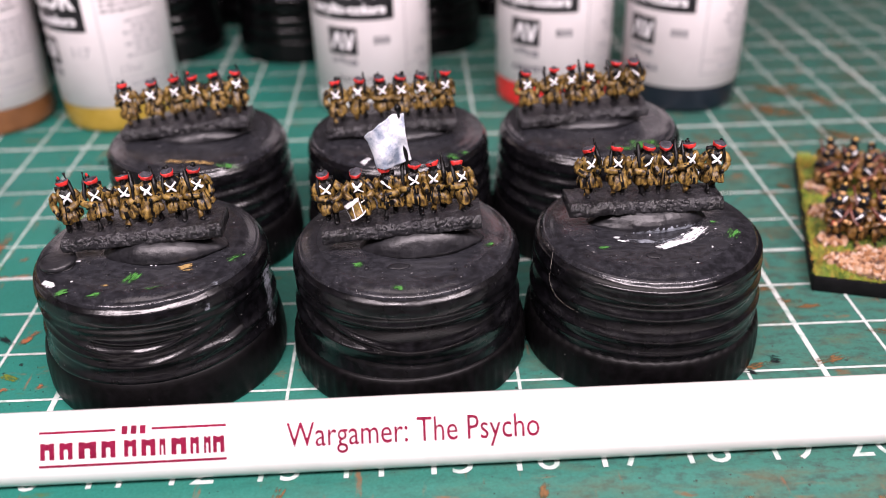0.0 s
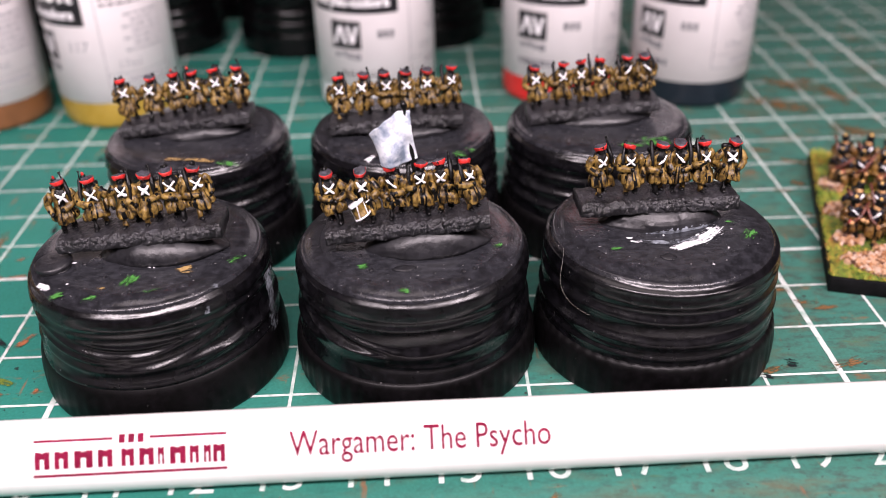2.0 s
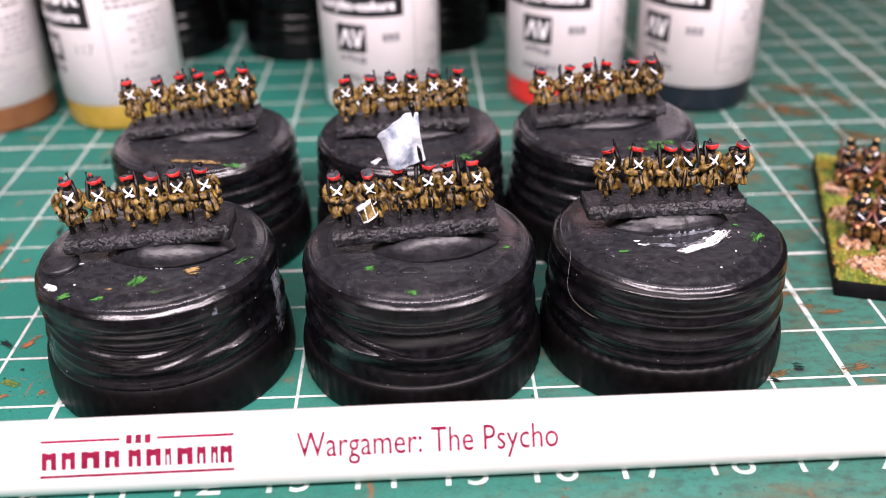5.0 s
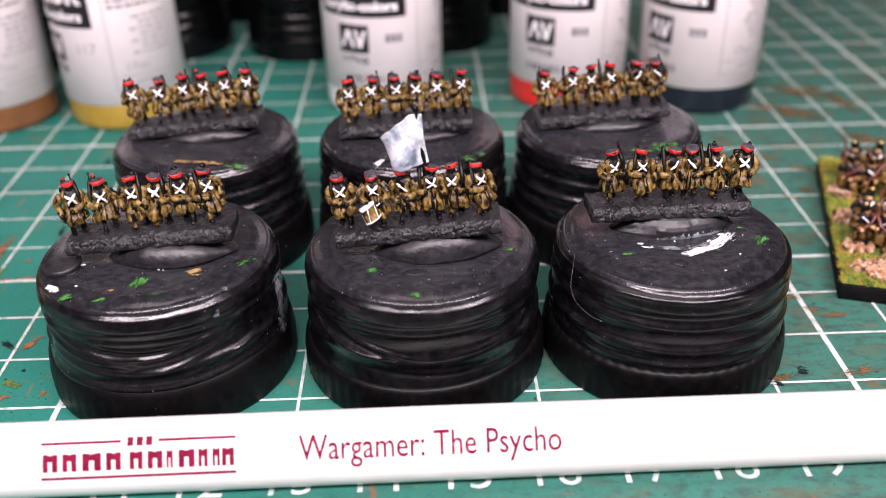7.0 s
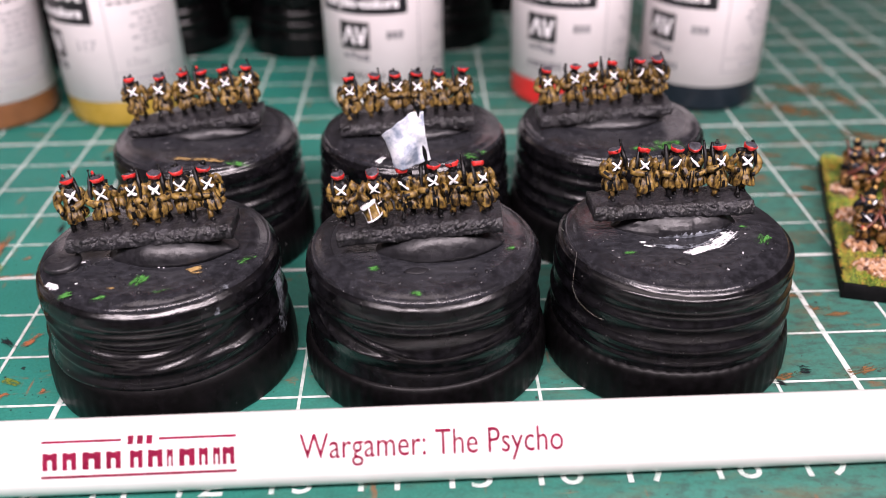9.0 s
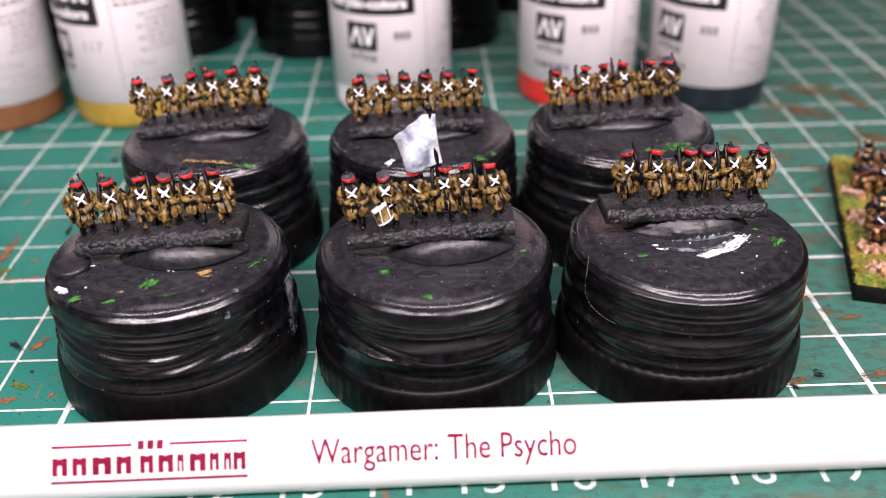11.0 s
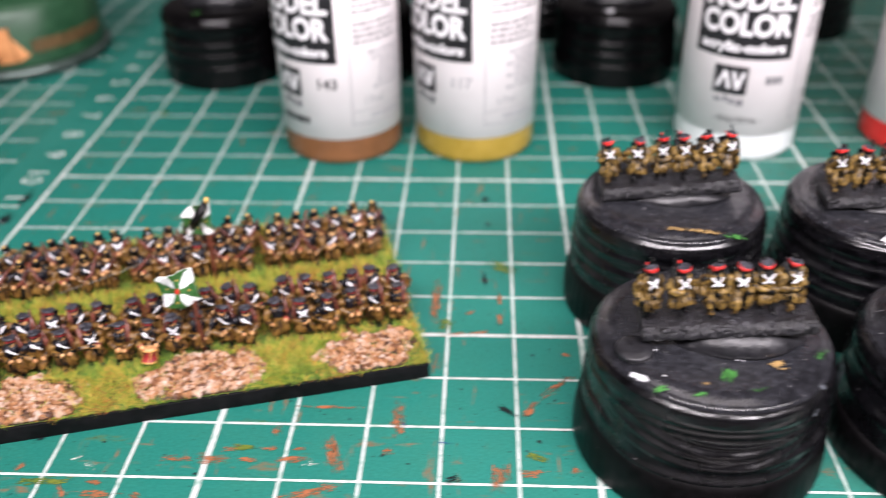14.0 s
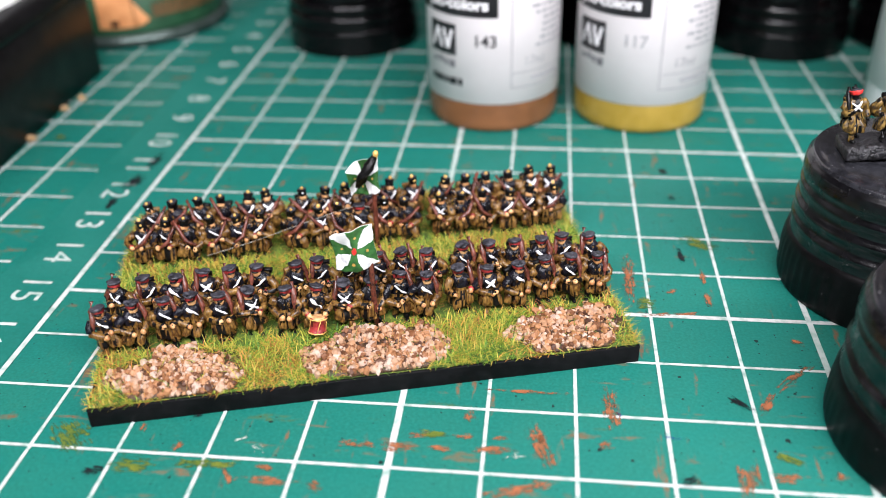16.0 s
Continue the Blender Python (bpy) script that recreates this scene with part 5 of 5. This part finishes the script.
                    part("cravat", bm, [M_UNDER, M_GOLD], fl, "dark gathered cravat with a gold finial")
                tagged(fl, "green and white toy flag with a maroon centre", "toy flag", "flags on " + name.replace("_", " "))
    return root


plate("regiment_base", at(-8.45, -2.67, 0, 0, 0, 15.2), ((1.08, "line"), (1.62, "line"), (2.98, "light"), (3.55, "light")),
      "black plinth with static grass and gravel under toy soldiers",
      ((0.98, 0.44, 0.80, 0.47), (3.33, 0.42, 0.86, 0.50), (5.70, 0.42, 0.78, 0.42)), {(0, 7): "drummer", (0, 9): "ensign", (2, 9): "ensign"})
plate("second_regiment_base", at(10.55, -1.18, 0, 0, 0, -17.0), ((1.2, "light"), (1.7, "light"), (2.9, "light"), (3.5, "light")),
      "black plinth edged with grass and gravel under toy soldiers",
      ((1.0, 0.48, 0.74, 0.42), (0.3, 1.1, 0.22, 0.2), (0.25, 2.0, 0.2, 0.22), (0.25, 2.9, 0.2, 0.25), (3.6, 0.45, 0.78, 0.4)), {}, 0.6)


# ---- paint brush with a white three-sided handle ----
FACE = 42


def paint_brush():
    root = empty("paint_brush", at(4.5, -4.27, 0.0, 0, 0, 0.55))
    tagged(root, "white lacquered three-sided brush handle with crimson lettering", "paint brush")
    bm = bmesh.new()
    rings, n = [], 48

    def section(a, s):
        # a rounded triangle resting on one flat
        best = min(1.0 / max(1e-6, math.cos(a - radians(b))) * 0.40 if math.cos(a - radians(b)) > 0.2 else 9 for b in (270, 36, 150))
        return 0.885 * s * (0.62 * min(best, 0.475) + 0.38 * 0.455)

    xs = [(-6.5, 0.70), (-6.48, 0.84), (-6.42, 0.93), (-6.2, 1.0)] + [(x, 1.02 - 0.006 * max(0, x)) for x in (-5, -3, 0, 3, 6)] + [(9, 0.93), (9.3, 0.9), (9.34, 0.8)]
    low = min(section(2 * math.pi * k / n, 1.0) * math.sin(2 * math.pi * k / n) for k in range(n))
    for x, s in xs:
        rings.append([(x, -section(a, s) * math.cos(a), -low * s + section(a, s) * math.sin(a)) for a in (2 * math.pi * k / n for k in range(n))])
    ring_loft(bm, rings)
    bmesh.ops.recalc_face_normals(bm, faces=bm.faces)
    handle = part("handle", bm, M_PEN, root)

    def on_face(bm2, x, up, name, lift=0.006):
        # printed on the face that looks to the front and up
        for k in range(-8, 9):
            bmesh.ops.bisect_plane(bm2, geom=bm2.verts[:] + bm2.edges[:] + bm2.faces[:], plane_co=(0, 0.045 * k, 0), plane_no=(0, 1, 0))
        for v in bm2.verts:
            a = radians(FACE) + (v.co.y + up) / 0.39
            s = 1.02 - 0.006 * max(0, v.co.x + x)
            q = section(a, s) + lift
            v.co = Vector((v.co.x + x, -q * math.cos(a), -low * s + q * math.sin(a)))
        return part(name, bm2, M_CRIMSON, handle, smooth=False)

    bm2, w = text_bm("Wargamer: The Psycho", 0.42, 0, 1.0, 0.006)
    bmesh.ops.scale(bm2, vec=(2.83 / w, 0.92, 1), verts=bm2.verts)
    on_face(bm2, -1.28, -0.13, "lettering")
    # the maker's mark as plain bars
    marks = [(-4.02, -3.17, 0.15, 0.18), (-2.78, -1.95, 0.15, 0.18), (-4.02, -1.95, -0.21, -0.18)]
    marks += [(-3.11 + 0.1 * k, -3.04 + 0.1 * k, 0.115, 0.205) for k in range(3)]
    for k, x in enumerate((-4.0, -3.79, -3.58, -3.33, -3.08, -2.89, -2.69, -2.56, -2.35, -2.2, -2.1)):
        w = (0.16, 0.15, 0.2, 0.16, 0.14, 0.16, 0.07, 0.17, 0.1, 0.08, 0.13)[k]
        marks += [(x, x + w * 0.36, -0.13, 0.06), (x + w * 0.62, x + w, -0.13, 0.06), (x + w * 0.36, x + w * 0.62, -0.02, 0.05)]
    for x0, x1, y0, y1 in marks:
        bm2 = bmesh.new()
        strip_quad(bm2, x0, y0, x1, y1, 0)
        on_face(bm2, 0, -0.02, "printed_bar")
    return root


paint_brush()


# ---- dropper bottles of paint ----
def wrap(bm, r, ang, z):
    """Bends a flat bmesh, x along and y up, onto a cylinder; ang: degrees of its origin, 0 towards -y."""
    for v in bm.verts:
        a = radians(ang) + v.co.x / r
        v.co = Vector((r * math.sin(a), -r * math.cos(a), z + v.co.y))
    return bm


def flat_rect(x0, x1, y0, y1):
    bm = bmesh.new()
    n = max(1, int((x1 - x0) / 0.06))
    for k in range(n):
        strip_quad(bm, x0 + (x1 - x0) * k / n, y0, x0 + (x1 - x0) * (k + 1) / n, y1, 0)
    bmesh.ops.remove_doubles(bm, verts=bm.verts, dist=0.0005)
    return bm


def lathe(prof, n=64, mats=0):
    bm = bmesh.new()
    ring_loft(bm, [circle((0, 0, 0), r, r, n, z) for r, z in prof], mats)
    return bm


M_CAPWHITE = painted("white_plastic", two((0.7, 0.7, 0.7), (0.78, 0.78, 0.78)), 300, 60, (0.25, 0.35))


def bottle(x, y, turn, paint, number, foot, label, label_low=0.58):
    root = empty("paint_bottle", at(x, y, 0))
    tagged(root, label, "paint bottle", "paint bottles")
    part("body", lathe([(1.08, 0.0), (1.17, 0.02), (1.215, 0.08), (1.235, 0.18), (1.235, 5.3), (1.2, 5.5), (1.08, 5.7), (0.85, 5.85), (0.62, 5.92), (0.6, 6.2)]), paint, root)
    part("dropper_cap", lathe([(0.72, 6.2), (0.74, 6.25), (0.72, 7.0), (0.45, 7.1), (0.3, 8.0), (0.2, 8.1)], 32), M_CAPWHITE, root)
    bm = bmesh.new()
    r = 1.25
    ring_loft(bm, [circle((0, 0, 0), r - 0.012, r - 0.012, 64, label_low), circle((0, 0, 0), r, r, 64, label_low + 0.005), circle((0, 0, 0), r, r, 64, 5.2), circle((0, 0, 0), r - 0.012, r - 0.012, 64, 5.205)], 0, False)
    sleeve = part("label", bm, M_LABEL, root, "white wrap-around label")
    q = r + 0.006
    part("title_block", wrap(flat_rect(-0.85, 1.12, 2.18, 4.15), q, turn, 0), M_INK, sleeve)
    for words, size, xx, zz, wide in (("MODEL", 0.58, -0.74, 3.16, 1.76), ("COLOR", 0.58, -0.74, 2.66, 1.76), ("acrylic-colors", 0.27, -0.70, 2.32, 1.66)):
        bm, w = text_bm(words, size, 0, 1.0, 0.045)
        bmesh.ops.transform(bm, matrix=Matrix.Translation((xx, 0, 0)) @ Matrix.Diagonal((wide / w, 1, 1, 1)), verts=bm.verts)
        part("lettering", wrap(bm, q + 0.012, turn, zz), M_PRINT, sleeve)
    part("emblem_block", wrap(flat_rect(-0.33, 0.33, 1.45, 2.02), q, turn, 0), M_INK, sleeve)
    for x0, x1 in ((-0.25, -0.11), (0.0, -0.11), (0.05, 0.15), (0.25, 0.15)):
        lo, hi = (1.56, 1.92) if x0 < 0.03 else (1.92, 1.56)
        bm = bmesh.new()
        bm.faces.new([bm.verts.new(p) for p in ((x0 - 0.035, lo, 0), (x0 + 0.035, lo, 0), (x1 + 0.035, hi, 0), (x1 - 0.035, hi, 0))])
        part("emblem_stroke", wrap(bm, q + 0.006, turn, 0), M_PRINT, sleeve)
    # the maker's name and the code below it, as plain bars
    for x0, x1, y0, y1, ink in ((-0.27, -0.12, 1.27, 1.36, M_GREYINK), (-0.09, 0.02, 1.27, 1.40, M_GREYINK), (0.04, 0.14, 1.24, 1.36, M_GREYINK), (0.17, 0.31, 1.22, 1.36, M_GREYINK)):
        part("printed_bar", wrap(flat_rect(x0, x1, y0, y1), q, turn, 0), ink, sleeve)
    ink = M_PALEINK if number == "117" else M_INK if number else M_GREYINK
    if number:
        bm, w = text_bm(number, 0.30, 0, 1.0, 0.015)
        bmesh.ops.transform(bm, matrix=Matrix.Translation((0.66, 0, 0)), verts=bm.verts)
        part("lettering", wrap(bm, q, turn, 1.66), ink, sleeve)
    else:
        for k in range(3):
            part("printed_bar", wrap(flat_rect(0.68 + 0.12 * k, 0.77 + 0.12 * k, 1.68, 1.84), q, turn, 0), ink, sleeve)
    if foot:
        bm, w = text_bm(foot, 0.2)
        bmesh.ops.transform(bm, matrix=Matrix.Translation((-0.25, 0, 0)), verts=bm.verts)
        part("lettering", wrap(bm, q, turn, 0.86), M_INK, sleeve)
    elif number != "117":
        for x0, x1 in ((-0.32, -0.22), (-0.19, 0.0), (0.03, 0.13), (0.16, 0.34), (0.37, 0.46)):
            part("printed_bar", wrap(flat_rect(x0, x1, 0.90, 1.03), q, turn, 0), M_INK if number else M_GREYINK, sleeve)
    for x0, x1, y0, y1 in ((1.36, 1.378, 0.88, 4.2), (2.7, 2.718, 0.88, 4.2), (1.378, 2.7, 0.88, 0.90), (1.378, 2.7, 1.16, 1.175)):
        part("panel_rule", wrap(flat_rect(x0, x1, y0, y1), q, turn, 0), M_PALEINK, sleeve)
    # small print: a dense paragraph above, a shorter one set to the far side below
    rr = random.Random(int(x * 10))
    for ink, lines in ((M_MIDINK, (8, 9, 10, 11, 13, 14, 15, 16, 17, 18)), (M_PALEINK, range(7))):
        bm = bmesh.new()
        for k in lines:
            zz = 1.60 + 0.118 * k
            px, end = (1.46, 2.62 - rr.uniform(0, 0.25)) if k > 7 else (1.75 + rr.uniform(0, 0.3), 2.62)
            while px < end:
                w = min(rr.uniform(0.05, 0.22), end - px + 0.02)
                strip_quad(bm, px, zz, px + w, zz + 0.052, 0)
                px += w + rr.uniform(0.03, 0.05)
        tagged(part("small_print", wrap(bm, q, turn, 0), ink, sleeve), kind="stuff")
    part("printed_bar", wrap(flat_rect(1.76, 2.5, 1.0, 1.06), q, turn, 0), M_PALEINK, sleeve)
    bm, w = text_bm("17ml", 0.24)
    bmesh.ops.transform(bm, matrix=Matrix.Translation((1.6, 0, 0)), verts=bm.verts)
    part("lettering", wrap(bm, q, turn, 1.28), M_PALEINK, sleeve)
    return root


bottle(-4.48, 6.83, -44, paint_plastic("brown_paint_in_plastic", (0.16, 0.065, 0.025), (0.22, 0.09, 0.035)), "143", "", "white-labelled dropper bottle of brown paint")
bottle(-1.68, 6.93, -53, paint_plastic("ochre_paint_in_plastic", (0.33, 0.22, 0.03), (0.42, 0.28, 0.05)), "117", "", "white-labelled dropper bottle of ochre yellow paint")
bottle(3.85, 7.14, -26, paint_plastic("white_paint_in_plastic", (0.68, 0.70, 0.70), (0.75, 0.77, 0.77)), "", "- RAL9016 -", "white-labelled dropper bottle of white paint")
bottle(7.84, 7.22, -37, paint_plastic("red_paint_in_plastic", (0.58, 0.02, 0.018), (0.68, 0.035, 0.03)), "", "", "white-labelled dropper bottle of red paint")
bottle(10.60, 6.88, -58, paint_plastic("blue_black_paint_in_plastic", (0.004, 0.007, 0.013), (0.008, 0.013, 0.021)), "", "", "white-labelled dropper bottle of blue-black paint")


# ---- black tray with tissue, and a flock tin ----
def tray():
    root = empty("storage_box", at(-12.97, 3.2, 0, 0, 0, 3))
    tagged(root, "black plastic box with white tissue inside", "box")
    bm = bmesh.new()
    box(bm, (-3.0, 0.5, 0.9), (6.0, 9.4, 1.8), 0, 0.0)
    box(bm, (-0.36, 0.5, 1.9), (0.72, 9.4, 0.55), 0, 0.25)
    box(bm, (-5.6, 0.5, 1.9), (0.8, 9.4, 0.55), 0, 0.25)
    for y in (-3.75, 4.75):
        box(bm, (-3.1, y + (0.2 if y > 0 else -0.2), 1.9), (4.6, 0.5, 0.54), 0, 0.2)
    for v in bm.verts:
        v.co += Vector((noise.noise(v.co * 1.3), noise.noise(v.co * 1.3 + Vector((4, 0, 0))), 0)) * 0.04
    part("body", bm, painted("worn_black_plastic", two((0.0015, 0.0014, 0.0016), (0.006, 0.0055, 0.006)), 500, 60, (0.35, 0.5), relief=0.2, shift=False, gloss=0.22), root)
    bm = bmesh.new()
    nx, ny = 30, 44
    vs = [[bm.verts.new((-5.2 + 4.80 * i / nx, -3.3 + 8.3 * j / ny, 2.18 + 2.2 * (noise.noise((i * 0.22, j * 0.19, 8)) + 0.55) * abs(math.sin(math.pi * i / nx)) ** 0.35 * abs(math.sin(math.pi * j / ny)) ** 0.35 + 0.1 * noise.noise((i * 0.8, j * 0.8, 3)))) for j in range(ny + 1)] for i in range(nx + 1)]
    for i in range(nx):
        for j in range(ny):
            bm.faces.new((vs[i][j], vs[i + 1][j], vs[i + 1][j + 1], vs[i][j + 1]))
    part("tissue", bm, painted("white_tissue", two((0.75, 0.75, 0.74), (0.82, 0.82, 0.81)), 500, 80, (0.8, 0.95), relief=0.4), root, "crumpled white tissue")
    bm = bmesh.new()
    box(bm, (0, 0, 0), (0.5, 0.16, 0.03), 0, 0.01)
    ob = part("paint_fleck", bm, M_TANPAINT, root, "dried orange paint fleck")
    ob.matrix_local = at(0.02, -1.6, 1.98, 0, 60, 86)


M_TANPAINT = painted("orange_fleck_paint", two((0.3, 0.12, 0.04), (0.5, 0.22, 0.09)), 900, 300, (0.5, 0.7))
tray()


def tin():
    root = empty("round_tin", at(-14.05, 12.15, 0))
    tagged(root, "round dark green tin with orange patches and ribbed brown band", "tin")
    green = painted("green_tin_paint", two((0.012, 0.05, 0.022), (0.022, 0.075, 0.034)), 300, 80, (0.3, 0.45))
    part("rim", lathe([(2.25, 0.0), (2.36, 0.04), (2.42, 0.13), (2.40, 0.24), (2.3, 0.30)]), painted("grey_tin_rim", two((0.05, 0.075, 0.065), (0.11, 0.14, 0.13)), 300, 60, (0.25, 0.35), metal=0.6), root, "dull grey metal rim")
    part("wall", lathe([(2.3, 0.25), (2.28, 0.4), (2.25, 1.6), (2.1, 1.8), (0.5, 1.85)]), green, root)
    bm = flat_rect(-0.75, 0.42, 0.48, 1.35)
    for v in bm.verts:
        if v.co.x > 0.1:
            v.co.x -= 0.55 * (v.co.x / 0.42) * ((v.co.y - 0.48) / 0.87) ** 2
            if v.co.y < 0.6:
                v.co.y += 0.14 * (v.co.x / 0.42) ** 2
    part("orange_patch", wrap(bm, 2.315, 24, 0), painted("orange_paint", two((0.50, 0.20, 0.07), (0.66, 0.30, 0.12)), 300, 80, (0.4, 0.5)), root, "orange paint patch")
    part("dark_spot", wrap(flat_rect(-0.48, -0.3, 0.52, 0.66), 2.32, 24, 0), M_UNDER, root, "dark spot")
    brown = painted("brown_paint_band", two((0.07, 0.04, 0.015), (0.19, 0.10, 0.04)), 900, 200, (0.4, 0.6))
    for k in range(19):
        part("band_rib", wrap(flat_rect(0.50 + 0.12 * k, 0.59 + 0.12 * k, 0.66, 0.98), 2.312, 24, 0), brown, root, "ribbed brown band")


tin()


# ---- small things ----
def fibre(pts, r, label):
    bm = bmesh.new()
    ends = [Vector(pts[0])] + [Vector(p) for p in pts] + [Vector(pts[-1])]
    fine = []
    for a, b, c, d in zip(ends, ends[1:], ends[2:], ends[3:]):
        for k in range(5):
            t = k / 5
            fine.append(0.5 * (2 * b + (c - a) * t + (2 * a - 5 * b + 4 * c - d) * t * t + (3 * b - a - 3 * c + d) * t ** 3))
    tube(bm, fine + [ends[-1]], r, 5)
    ob = part("stray_fibre", bm, painted("pale_fibre", two((0.22, 0.21, 0.18), (0.4, 0.38, 0.34)), 900, 200, (0.4, 0.5)))
    return tagged(ob, label, "fibre")


fibre([(-8.0, 0.25, 0.50), (-7.4, 0.52, 0.60), (-6.7, 0.78, 0.78), (-6.1, 1.0, 0.92), (-5.85, 1.05, 0.9)], 0.0035, "thin pale fibre lying across the toy soldiers")
fibre([(6.36, -1.75, 1.64), (6.42, -2.04, 1.66), (6.46, -2.40, 1.67), (6.42, -2.62, 1.60), (6.39, -2.72, 1.5), (6.39, -2.75, 1.35), (6.44, -2.84, 1.24), (6.52, -2.94, 1.18), (6.61, -3.05, 1.155), (6.70, -3.13, 1.145)], 0.0009, "thin pale hair clinging to a black cap")

r9 = random.Random(9)
for x, y, s in ((-12.95, 6.75, 0.09), (-13.05, 6.2, 0.09), (-13.0, 4.75, 0.10), (-13.02, 6.9, 0.06)):
    bm = bmesh.new()
    ball(bm, (0, 0, s * 0.5), (s, s * 0.8, s * 0.55), 9, 6)
    for v in bm.verts:
        v.co += Vector((r9.uniform(-1, 1), r9.uniform(-1, 1), r9.uniform(-0.5, 1))) * s * 0.18
        v.co.z = max(v.co.z, 0)
    ob = part("gravel_crumb", bm, M_CRUMB, smooth=False)
    ob.matrix_world = at(x, y, 0.012)
    tagged(ob, "loose tan crumb of gravel on the mat", "crumb", "loose crumbs")


def on_side(cap, ang, z, rx, rz, colour, seed, r=1.535):
    """A scuff on the side of a cap."""
    part("paint_dab", wrap(flat_rect(-rx * 1.4, rx * 1.4, -rz * 1.3, rz * 1.3), r, ang, z), DABS[colour], cap, colour + " scuff on the side")


on_side(CAP_A, 78, 1.05, 0.16, 0.34, "grey", 150, 1.545)
on_side(CAP_A, 38, 1.50, 0.05, 0.035, "grey", 151, 1.515)
brushed(CAP_C, 7.35, -2.47, 7.8, -2.55, 0.07, "grey", 152)
brushed(CAP_C, 7.7, -2.55, 8.3, -2.40, 0.08, "grey", 153)
chip = part("paint_chip", lathe([(0.21, 0.0), (0.225, 0.02), (0.22, 0.055), (0.195, 0.068), (0.05, 0.06)], 22), M_PUTTY)
chip.matrix_world = at(0.30, -2.50, 1.752, 4, -4, 0)
tagged(chip, "round flake of dried black paint on a cap", "paint flake")
